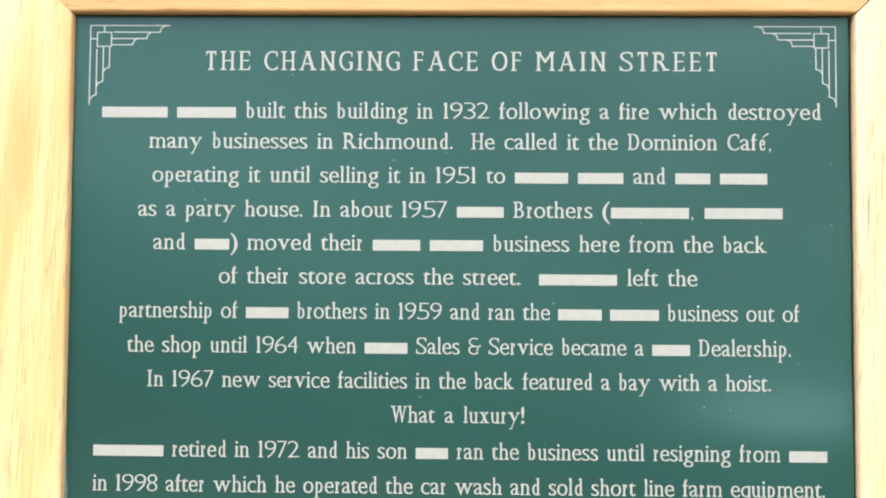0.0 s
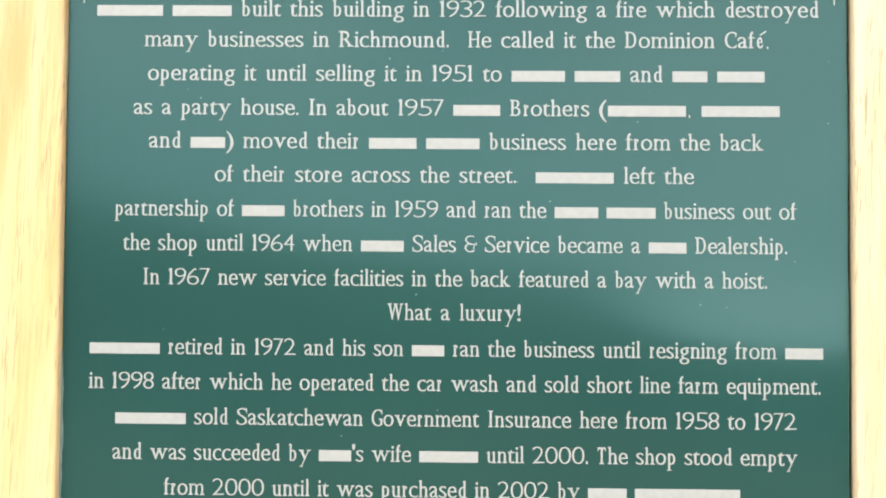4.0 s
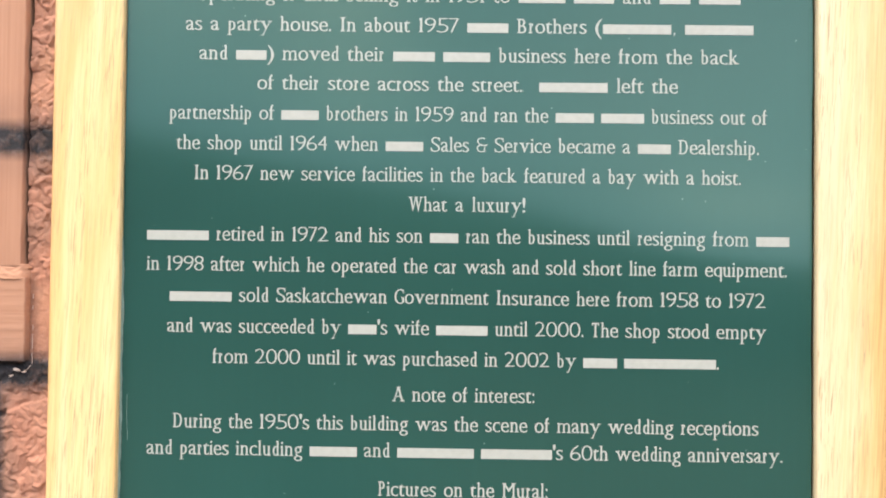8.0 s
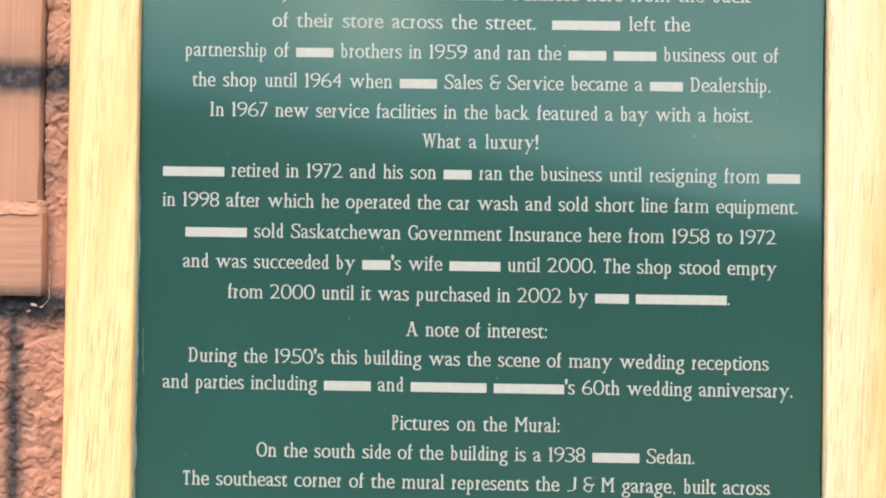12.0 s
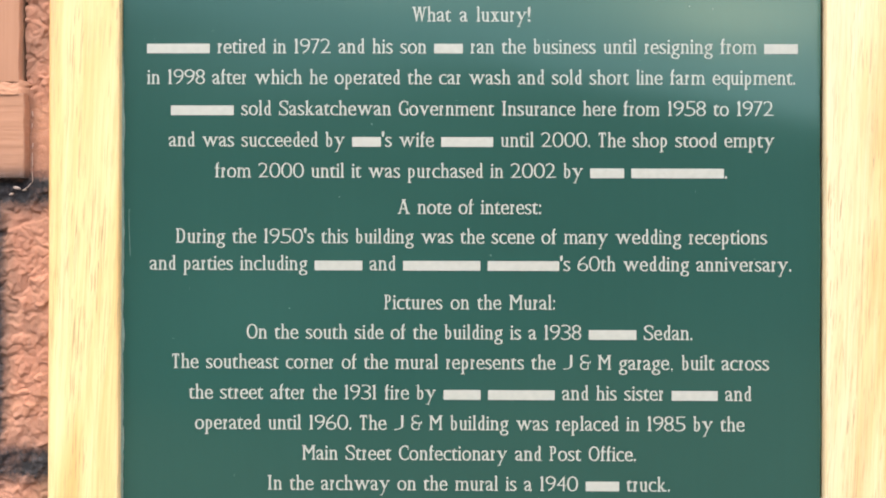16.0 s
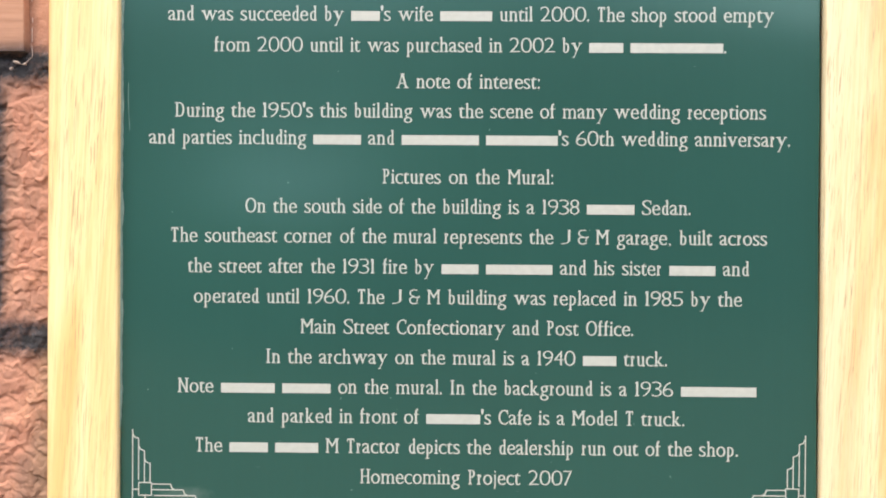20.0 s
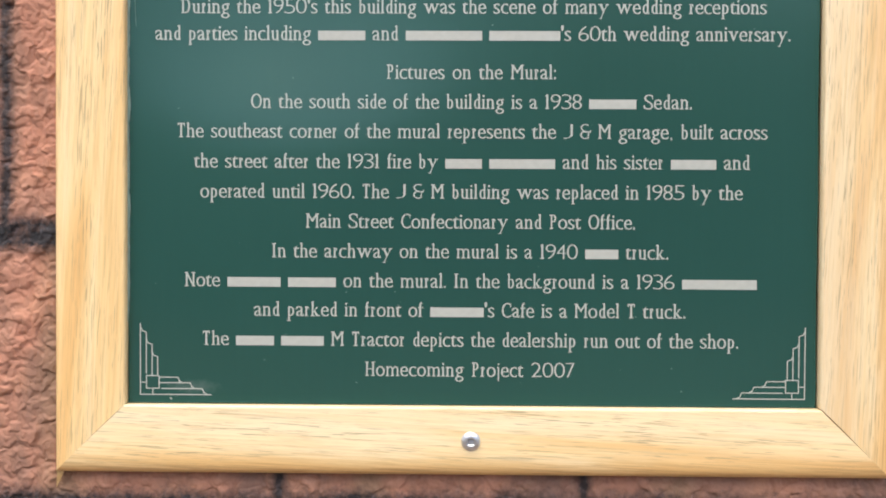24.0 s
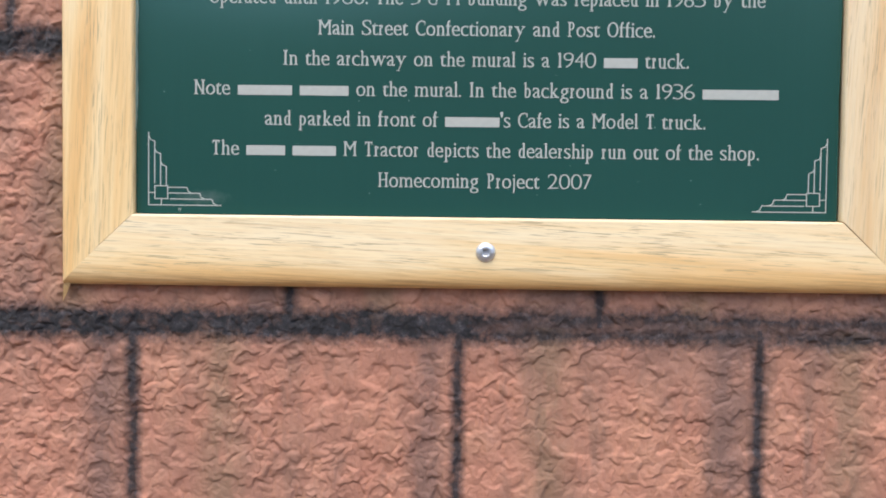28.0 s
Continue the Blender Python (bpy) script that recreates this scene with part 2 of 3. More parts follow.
    joint = p.math("MULTIPLY", joint, p.ramp(p.noise(120, 4, 0.65), (0.28, 0.72), (0.50, 1.0)))
    dark = p.ramp(p.noise(190, 4, 0.65), (0.35, (0.010, 0.0095, 0.011)), (0.55, (0.024, 0.022, 0.025)), (0.72, (0.075, 0.066, 0.072)))
    p.set("Base Color", p.mix(joint, col, dark))
    if grain:
        p.bump(p.noise(1.0, 3, 0.5, p.scaled(grain)), 0.30, 0.0008)
    else:
        p.bump(p.mix(0.4, fine, p.noise(1300, 2)), 0.4, 0.0007)
    return p.m


WOOD, WOOD_WARM, PANEL, PRINT = wood_material("pale_wood", 0.9, 0.50), wood_material("honey_wood", 0.1, 0.0), panel_material(), print_material()
STUCCO, TIMBER, SILL = mural_material("mural_on_stucco"), mural_material("mural_on_casing", (500, 500, 7)), mural_material("mural_on_sill", (22, 300, 420))


def plain(name, colour, rough, metal=0.0, spread=0.12, scale=40):
    p = Paint(name, rough, metal)
    lo, hi = (tuple(c * (1 + s * spread) for c in colour) for s in (-1, 1))
    p.set("Base Color", p.ramp(p.noise(scale, 4), (0.3, lo), (0.7, hi)))
    p.bump(p.noise(scale * 6, 3), 0.15, 0.0004)
    return p.m


STEEL = plain("zinc_steel", (0.66, 0.67, 0.70), 0.42, 1.0, 0.1, 600)
SOCKET = plain("dull_socket", (0.42, 0.44, 0.48), 0.5, 0.6)
GROUND = plain("dusty_concrete", (0.17, 0.145, 0.118), 0.9, 0.0, 0.3, 3)
ACROSS = plain("dull_render", (0.26, 0.235, 0.195), 0.85, 0.0, 0.2, 2)
DARK = plain("shaded_gap", (0.03, 0.025, 0.022), 0.9)
CAULK = plain("dried_caulk", (0.47, 0.37, 0.32), 0.6, 0.0, 0.2, 300)
FLAKE = plain("pale_film", (0.16, 0.24, 0.21), 0.5, 0.0, 0.2, 300)


# ---- building helpers ----
def mesh_object(name, verts, faces, material, parent=None, label="", smooth=False):
    me = bpy.data.meshes.new(name)
    me.from_pydata(verts, [], faces)
    me.materials.append(material)
    if smooth:
        me.shade_smooth()
    ob = new(name, me)
    if parent:
        ob.parent = parent
    if label:
        tagged(ob, label)
    return ob


def part(name, bm, material, parent=None, label="", smooth=False):
    me = bpy.data.meshes.new(name)
    bm.normal_update()
    bm.to_mesh(me)
    bm.free()
    me.materials.append(material)
    if smooth:
        me.shade_smooth()
    ob = new(name, me)
    if parent:
        ob.parent = parent
    if label:
        tagged(ob, label)
    return ob


def box(bm, x0, x1, y0, y1, z0, z1):
    made = bmesh.ops.create_cube(bm, size=1.0, matrix=Matrix.LocRotScale(((x0 + x1) / 2, (y0 + y1) / 2, (z0 + z1) / 2), None, (x1 - x0, y1 - y0, z1 - z0)))
    return made["verts"]


RNG = np.random.default_rng(7)
GRID = RNG.uniform(0, 2 * math.pi, (256, 256))


def grad_noise(x, z):
    """Smooth gradient noise on a plane, about -0.7 to 0.7, for whole arrays."""
    xi, zi = np.floor(x).astype(int), np.floor(z).astype(int)
    xf, zf = x - xi, z - zi
    u, v = xf**3 * (xf * (6 * xf - 15) + 10), zf**3 * (zf * (6 * zf - 15) + 10)

    def corner(i, j):
        a = GRID[(xi + i) % 256, (zi + j) % 256]
        return np.cos(a) * (xf - i) + np.sin(a) * (zf - j)

    low = corner(0, 0) * (1 - u) + corner(1, 0) * u
    high = corner(0, 1) * (1 - u) + corner(1, 1) * u
    return low * (1 - v) + high * v


def step(a, b, x):
    t = np.clip((x - a) / (b - a), 0, 1)
    return t * t * (3 - 2 * t)


# ---- setting ----
WALL_Y = 0.005


def scabs(x, z, seed, rim):
    """Flat plates of uneven level with steep rims: a jittered grid of cells, about one unit wide, softly blended over rim."""
    rng = np.random.default_rng(seed)
    jx, jz = rng.uniform(0, 1, (128, 128)), rng.uniform(0, 1, (128, 128))
    level = rng.choice([0.0, 0.1, 0.45, 0.6, 0.95], (128, 128))
    tx, tz = rng.uniform(-0.45, 0.45, (128, 128)), rng.uniform(-0.45, 0.45, (128, 128))
    xi, zi = np.floor(x).astype(int), np.floor(z).astype(int)
    near, cells = None, []
    for i in (-1, 0, 1):
        for k in (-1, 0, 1):
            a, b = (xi + i) % 128, (zi + k) % 128
            dx, dz = x - (xi + i + jx[a, b]), z - (zi + k + jz[a, b])
            d = np.sqrt(dx * dx + dz * dz)
            cells.append((d, level[a, b] + tx[a, b] * dx + tz[a, b] * dz - 0.75 * d * d))
            near = d if near is None else np.minimum(near, d)
    top = under = 0.0
    for d, h in cells:
        w = np.exp((near - d) / rim)
        top, under = top + w * h, under + w
    return top / under


def stucco_height(x, z):
    """Flaky trowelled plaster: flat, curling scabs in two sizes, with creases along some rims."""
    wx = x + 0.0060 * grad_noise(x * 95 + 3, z * 95) + 0.0030 * grad_noise(x * 260, z * 260 + 9)
    wz = z + 0.0060 * grad_noise(x * 95 + 40, z * 95 + 11) + 0.0030 * grad_noise(x * 260 + 77, z * 260)
    a = grad_noise(x * 34, z * 34 + 5)
    rougher = np.maximum(0.55 + 0.45 * step(-0.15, 0.2, grad_noise(x * 13 + 7, z * 13)), 1.15 * (1 - step(-0.22, -0.17, x)))
    ux, uz, vx, vz = 0.82 * wx - 0.57 * wz, 0.57 * wx + 0.82 * wz, 0.5 * wx + 0.87 * wz, 0.5 * wz - 0.87 * wx
    h = 0.00125 * scabs(ux * 118, uz * 106, 3, 0.07) + rougher * (0.00095 * scabs(vx * 220 + 9, vz * 200, 5, 0.08) + 0.00025 * scabs(wx * 420 + 9, wz * 380, 8, 0.14))
    d = grad_noise(wx * 95 + 90, wz * 80 + 44)
    crease = np.exp(-((d / 0.020) ** 2)) * step(-0.12, 0.12, a)
    # trowelled nearly flat beside the sill
    flat = step(1.446, 1.454, z) * (1 - step(1.490, 1.500, z)) * (1 - step(-0.232, -0.222, x))
    h, a, crease = h * (1 - 0.7 * flat), a * (1 - 0.5 * flat), crease * (1 - 0.8 * flat)
    return h - 0.0003 - 0.0005 * rougher * crease + 0.0005 * a + 0.00016 * grad_noise(x * 700, z * 700)


def wall():
    x0, x1, z0, z1, y = -0.31, 0.31, 1.02, 1.70, WALL_Y
    gap = 0.00055
    nx, nz = int((x1 - x0) / gap) + 1, int((z1 - z0) / gap) + 1
    xs, zs = np.linspace(x0, x1, nx), np.linspace(z0, z1, nz)
    gx, gz = np.meshgrid(xs, zs)
    gy = y - stucco_height(gx, gz)
    verts = np.stack([gx, gy, gz], -1).reshape(-1, 3)
    i, k = np.meshgrid(np.arange(nx - 1), np.arange(nz - 1))
    mx, mz = xs[i], zs[k]
    shown = ~((np.abs(mx) < 0.205) & (mz > 1.185) & (mz < 1.75)) & ~((mx < -0.2454 + 0.0010 * grad_noise(mz * 90, mz * 0 + 0.4) + 0.0006 * grad_noise(mz * 260, mz * 0 + 3.3)) & (mz > 1.503))
    i, k = i[shown], k[shown]
    a = k * nx + i
    faces = np.stack([a, a + 1, a + 1 + nx, a + nx], -1)
    me = bpy.data.meshes.new("stucco")
    me.vertices.add(len(verts))
    me.vertices.foreach_set("co", verts.ravel())
    me.loops.add(faces.size)
    me.loops.foreach_set("vertex_index", faces.ravel())
    me.polygons.add(len(faces))
    me.polygons.foreach_set("loop_start", np.arange(len(faces)) * 4)
    me.update(calc_edges=True)
    me.shade_smooth()
    me.materials.append(STUCCO)
    bm = bmesh.new()
    for b in ((-6, x0, 0, 4.2), (x1, 6, 0, 4.2), (x0, x1, 0, z0), (x0, x1, z1, 4.2)):
        box(bm, b[0], b[1], y, y + 0.25, b[2], b[3])
    box(bm, x0, x1, y + 0.09, y + 0.25, z0, z1)
    ob = part("wall_front", bm, STUCCO)
    tagged(ob, "stuccoed shop wall painted as a brick mural", "wall", kind="structure")
    skin = new("stucco", me)
    skin.parent = ob
    tagged(skin, "rough brick-red stucco with sprayed dark joints")
    return ob


def ground():
    bm = bmesh.new()
    box(bm, -1500, 1500, -1500, WALL_Y, -0.3, 0.0)
    tagged(part("ground", bm, GROUND), "dusty pale concrete ground before the wall", "ground", kind="structure")


def far_side():
    """Adds an unseen plain wall opposite, so that the sheet reflects less low sky."""
    bm = bmesh.new()
    box(bm, -40, 40, -15.3, -15, 0, 7.0)
    tagged(part("wall_across", bm, ACROSS), "unseen plain sandy wall added to darken the sheet's reflections", "wall", kind="structure")


def window_trim():
    """The edge of a window's painted casing and the end of its sill, beside the sign."""
    trim = tagged(new("window_trim"), "brick-red painted timber window casing and sill end", "trim", kind="structure")

    def slab(name, x0, x1, y0, y1, z0, z1, label, ragged, material):
        """A board with one rounded upright edge towards the sign, a little uneven along its length."""
        r = 0.0008
        plan = [(x0, y1), (x0, y0)] + [(x0 + (x1 - r - x0) * k / 6, y0) for k in range(1, 7)]
        plan += [(x1 - r + r * math.sin(a), y0 + r - r * math.cos(a)) for a in (0.4, 0.8, 1.2, math.pi / 2)] + [(x1, y0 + 0.006), (x1, y1)]
        n, cuts, verts, faces = len(plan), 70, [], []
        for k in range(cuts + 1):
            z = z0 + (z1 - z0) * k / cuts
            for x, y in plan:
                w = ragged * noise.noise((z * 120, 3, x * 5)) + 0.5 * ragged * noise.noise((z * 400, 8, 0))
                verts.append((x + w * (x > x1 - 0.01), y + 0.6 * w, z))
        faces = [(k * n + j, (k + 1) * n + j, (k + 1) * n + j + 1, k * n + j + 1) for k in range(cuts) for j in range(n - 1)]
        sides = len(faces)
        for k, turn in ((0, 1), (cuts, -1)):
            first = len(verts)
            verts += verts[k * n : k * n + n]
            faces.append(tuple(range(first, first + n))[::turn])
        ob = mesh_object(name, verts, [f[::-1] for f in faces], material, trim, label)
        ob.data.polygons.foreach_set("use_smooth", [k < sides for k in range(len(faces))])
        return ob

    slab("casing", -0.345, -0.2467, 0.0006, 0.06, 1.503, 1.90, "upright casing board", 0.0004, TIMBER)
    slab("sill", -0.345, -0.2433, -0.0006, 0.06, 1.4505, 1.4965, "sill end", 0.0003, SILL)
    # thick ragged paint bridging the joint between casing and sill
    nx, nz, verts, faces = 90, 12, [], []
    for k in range(nz + 1):
        for i in range(nx + 1):
            f = k / nz
            x = -0.345 + 0.1022 * i / nx
            wave = 0.0014 * noise.noise((x * 190, 1.5, f)) + 0.0009 * noise.noise((x * 520, 4, f * 2))
            z = 1.4955 + 0.0078 * f + wave * (0.4 + f)
            out = 0.0012 - 0.0022 * f + 0.0008 * noise.noise((x * 300, 9, f * 4))
            fade = min(1.0, (nx - i) / 3)
            verts.append((x + 0.0012 * noise.noise((f * 6, i > nx - 4, 2)) * (1 - fade), -out * fade + 0.004 * (1 - fade), z))
    for k in range(nz):
        for i in range(nx):
            a = k * (nx + 1) + i
            faces.append((a, a + 1, a + nx + 2, a + nx + 1))
    n = len(verts)
    verts += [(x, 0.010, z) for x, y, z in verts]
    faces += [tuple(n + j for j in f[::-1]) for f in faces]
    rim = list(range(nx + 1)) + [(k + 1) * (nx + 1) - 1 for k in range(1, nz + 1)] + list(range(nz * (nx + 1) + nx - 1, nz * (nx + 1) - 1, -1)) + [k * (nx + 1) for k in range(nz - 1, 0, -1)]
    faces += [(b, a, n + a, n + b) for a, b in zip(rim, rim[1:] + rim[:1])]
    mesh_object("paint_ridge", verts, faces, SILL, trim, "ragged ridge of thick paint", True)
    return trim


def thread(name, pts, r, material, parent, label):
    """A thin round strand through pts that tapers at its ends."""
    verts, faces, n = [], [], 6
    for k, p in enumerate(pts):
        w = r * min(1.0, 0.35 + 0.65 * min(k, len(pts) - 1 - k))
        verts += [(p[0] + w * math.cos(a), p[1] - 0.5 * w * (1 + math.sin(a)), p[2] + w * math.sin(a) * 0.6) for a in (2 * math.pi * j / n for j in range(n))]
    for k in range(len(pts) - 1):
        for j in range(n):
            a, b = k * n + j, k * n + (j + 1) % n
            faces.append((a, b, b + n, a + n))
    faces += [tuple(range(n))[::-1], tuple(range((len(pts) - 1) * n, len(pts) * n))]
    return mesh_object(name, verts, faces, material, parent, label, True)


def caulk(parent):
    """Dried threads and crumbs of caulk along the sill's end and in the sprayed joint under it."""
    for z0, z1 in ((1.4875, 1.4845), (1.4810, 1.4785), (1.4700, 1.4672), (1.4650, 1.4560), (1.4548, 1.4480)):
        pts = [(-0.2413 + 0.0005 * noise.noise((z * 210, 4, 1)), 0.0048 - 0.0006, z) for z in (z0 + (z1 - z0) * k / 7 for k in range(8))]
        thread("caulk_thread", pts, 0.00022, CAULK, parent, "pale dried caulk thread")
    pts = [(-0.2411 - 0.0005 * k - 0.0012 * (k / 9) ** 2, 0.0030, 1.4480 - 0.0040 * math.sin(k / 9 * 1.5) + 0.0004 * noise.noise((k * 0.7, 2, 2))) for k in range(10)]
    thread("caulk_thread", pts, 0.00026, CAULK, parent, "pale dried caulk thread")
    for x, z, w, h, turn in ((-0.2492, 1.4452, 0.0021, 0.0009, -0.3), (-0.2448, 1.4441, 0.0010, 0.0005, 0.2), (-0.2520, 1.4418, 0.0012, 0.0006, 0.5)):
        bm = bmesh.new()
        bmesh.ops.create_icosphere(bm, subdivisions=2, radius=1.0)
        for v in bm.verts:
            q = 1 + 0.25 * noise.noise(v.co * 2 + Vector((x * 900, 0, 0)))
            a, c = v.co.x * w * q, v.co.z * h * q
            v.co = (x + a * math.cos(turn) - c * math.sin(turn), 0.0030 + v.co.y * 0.0012, z + a * math.sin(turn) + c * math.cos(turn))
        part("caulk_crumb", bm, CAULK, parent, "pale crumb of caulk", True)


WALL = wall()
caulk(WALL)
ground()
far_side()
window_trim()

# ---- the sign ----
MM = 0.001
LEFT, RIGHT, LOW, HIGH = -0.190, 0.190, 1.200, 1.734
RAIL, PROUD = 0.0395, 0.0042


def sheet_y(x, z):
    """How far the slightly buckled sheet stands towards the viewer, as a y."""
    crest = 1.575 - 0.16 * x
    bulge = -0.0005 * np.exp(-(((z - crest) / 0.05) ** 2)) - 0.0003 * np.sin(9 * x + 14 * z)
    edge = np.clip((0.19 - np.abs(x)) / 0.05, 0, 1) * np.clip((z - LOW) / 0.06, 0, 1) * np.clip((HIGH - z) / 0.06, 0, 1)
    return bulge * edge * edge * (3 - 2 * edge)


sign = tagged(new("sign"), "green lettered sign in a pale wooden frame on the wall", "sign")
sign.location = (0, 0, 0)


def sheet():
    xs, zs = np.linspace(LEFT + 0.0003, RIGHT - 0.0009, 99), np.linspace(LOW + 0.0004, HIGH - 0.0003, 139)
    gx, gz = np.meshgrid(xs, zs)
    # cut a little short and uneven along one side, where a dark gap shows
    short = 0.0002 + 0.0004 * step(1.30, 1.50, gz) + 0.0002 * np.sin(gz * 61) + 0.0001 * np.sin(gz * 190)
    gx = gx - short * np.clip((gx - 0.10) / 0.09, 0, 1)
    front = np.stack([gx, sheet_y(gx, gz), gz], -1).reshape(-1, 3)
    back = front + (0, 0.003, 0)
    n, m = len(xs), len(front)
    faces = [(a, a + 1, a + 1 + n, a + n) for k in range(len(zs) - 1) for a in range(k * n, k * n + n - 1)]
    shown = len(faces)
    faces += [(m + a + n, m + a + 1 + n, m + a + 1, m + a) for k in range(len(zs) - 1) for a in range(k * n, k * n + n - 1)]
    rim = list(range(n)) + [k * n + n - 1 for k in range(1, len(zs))] + list(range(m - 2, m - n - 1, -1)) + [k * n for k in range(len(zs) - 2, 0, -1)]
    faces += [(2 * m + b, 2 * m + a, 3 * m + a, 3 * m + b) for a, b in zip(rim, rim[1:] + rim[:1])]
    ob = mesh_object("panel", np.concatenate([front, back, front, back]).tolist(), faces, PANEL, sign, "glossy dark green sheet")
    ob.data.polygons.foreach_set("use_smooth", [k < shown for k in range(len(faces))])
    return ob


panel = sheet()
# Board added behind the sheet; its near-black colour stands for shade in the gap.
bm = bmesh.new()
box(bm, LEFT - 0.02, RIGHT + 0.02, 0.0032, 0.0044, LOW - 0.02, HIGH + 0.02)
part("backing", bm, DARK, sign, "dark board added as shade behind the sheet's edge gap")

# Profile of a rail: way out from the opening, and y.
PROFILE = [(0.0, 0.0046), (0.0, -0.0014), (0.0, -0.0030), (0.0002, -0.0036), (0.0005, -0.0040), (0.0010, -0.0042), (0.0015, -PROUD - 0.0001), (0.0020, -PROUD - 0.0001), (0.0060, -PROUD - 0.0002),
           (0.012, -PROUD - 0.0003), (0.020, -PROUD - 0.0004), (0.0275, -PROUD - 0.0003), (0.0312, -0.0042), (0.0340, -0.0037), (0.0362, -0.0029), (0.0379, -0.0015),
           (0.0390, 0.0004), (RAIL, 0.0033), (RAIL, 0.0046)]


def rail(length, wide, ends, gaps, m, label, tone=(1.0, 1.0, 1.0), grain=1.0, wood=WOOD):
    """A mitred rail along local x; the profile runs outwards along -z. ends: the widths of the rails that it meets; gaps: how far each mitre stands open."""
    cuts, n, f = 40, len(PROFILE), wide / RAIL
    rows = []
    for k in range(cuts + 1):
        row = []
        for u, y in PROFILE:
            open_by = max(0.0, min(1.0, (0.024 - u) / 0.012))
            a = -length / 2 - u * ends[0] / RAIL + gaps[0] * open_by
            b = length / 2 + u * ends[1] / RAIL - gaps[1] * open_by
            x = a + (b - a) * k / cuts
            dent = 0.00010 * noise.noise((x * 30, u * 200, length * 9))
            row.append((x, y + dent, -u * f))
        rows.append(row)
    verts = [v for row in rows for v in row]
    faces = [(k * n + j, (k + 1) * n + j, (k + 1) * n + (j + 1) % n, k * n + (j + 1) % n) for k in range(cuts) for j in range(n)]
    sides = len(faces)
    for row, turn in ((rows[0], 1), (rows[-1], -1)):
        first = len(verts)
        verts += row
        faces.append(tuple(range(first, first + n))[::turn])
    ob = mesh_object("frame_rail", verts, faces, wood, sign, label)
    ob.data.polygons.foreach_set("use_smooth", [k < sides for k in range(len(faces))])
    ob.matrix_basis = m
    ob.color = (*tone, grain)
    return ob


CX, CZ = (LEFT + RIGHT) / 2, (LOW + HIGH) / 2
W_LOW, W_LEFT, W_RIGHT, W_HIGH = 0.0388, 0.0406, 0.0402, 0.0395
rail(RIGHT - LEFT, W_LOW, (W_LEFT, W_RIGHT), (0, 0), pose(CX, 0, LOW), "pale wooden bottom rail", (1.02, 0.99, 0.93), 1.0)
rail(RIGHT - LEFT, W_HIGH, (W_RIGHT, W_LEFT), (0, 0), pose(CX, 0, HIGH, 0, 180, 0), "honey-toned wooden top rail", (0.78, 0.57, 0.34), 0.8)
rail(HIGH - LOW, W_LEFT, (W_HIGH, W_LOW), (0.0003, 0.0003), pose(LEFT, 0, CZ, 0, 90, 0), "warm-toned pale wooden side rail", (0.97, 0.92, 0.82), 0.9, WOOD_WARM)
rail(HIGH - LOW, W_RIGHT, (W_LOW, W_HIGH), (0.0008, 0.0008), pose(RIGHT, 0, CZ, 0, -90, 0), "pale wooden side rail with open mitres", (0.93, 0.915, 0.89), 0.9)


def screw(x, y, z):
    n, rings = 32, []
    dome = [(5.4, 0.9), (5.4, 0.0), (5.2, -0.8), (4.6, -1.6), (3.6, -2.2), (2.6, -2.4)]
    for r, d in dome:
        rings.append([(r * math.cos(a), d, r * math.sin(a)) for a in (2 * math.pi * k / n for k in range(n))])
    for s, d in ((1.75, -2.4), (1.55, -0.9)):
        ring = []
        for k in range(n):
            a = 2 * math.pi * k / n
            c, q = math.cos(a), math.sin(a)
            r = s / max(abs(c), abs(q))
            ring.append((r * c, d, r * q))
        rings.append(ring)
    verts = [(x + a * MM, y + b * MM, z + c * MM) for ring in rings for a, b, c in ring]
    faces = [(i * n + k, i * n + (k + 1) % n, (i + 1) * n + (k + 1) % n, (i + 1) * n + k) for i in range(len(rings) - 1) for k in range(n)]
    faces.append(tuple(range((len(rings) - 1) * n, len(rings) * n)))
    ob = mesh_object("screw", verts, faces, STEEL, sign, "zinc-plated screw with a square socket", True)
    bm = bmesh.new()
    box(bm, x - 1.5 * MM, x + 1.5 * MM, y - 1.3 * MM, y - 0.6 * MM, z - 1.5 * MM, z + 1.5 * MM)
    part("socket", bm, SOCKET, ob, "dull grey socket floor")
    return ob


screw(0.0, -PROUD - 0.0001, 1.1816)

# ---- lettering ----
ADVANCE = dict(zip("!&'(),.0123456789:ABCDEFGHIJKMNOPQRSTWabcdefghijklmnopqrstuvwxyzé", (
    2.1, 6.00, 1.86, 3.83, 3.68, 2.56, 1.76, 6.32, 3.20, 6.02, 5.80, 5.60, 6.26, 6.14, 5.17, 5.51, 5.95, 2.03, 7.13, 5.70, 5.62, 6.12,
    5.22, 4.86, 5.58, 5.99, 3.32, 5.58, 6.51, 7.61, 6.46, 6.32, 4.69, 5.99, 6.88, 5.45, 5.24, 8.13, 4.59, 4.76, 4.48, 4.77, 4.71, 3.14,
    5.03, 5.18, 2.24, 2.48, 5.61, 2.52, 8.02, 5.19, 5.30, 4.93, 4.8, 3.42, 4.01, 3.31, 5.01, 5.97, 8.97, 5.2, 6.21, 4.69, 4.09)))
CAP, XH, GAP = 7.9, 5.35, 0.45
STEM, HAIR = 0.98, 0.50
B_CAP, B_XH = 0.682, 0.449
GLYPHS = {}


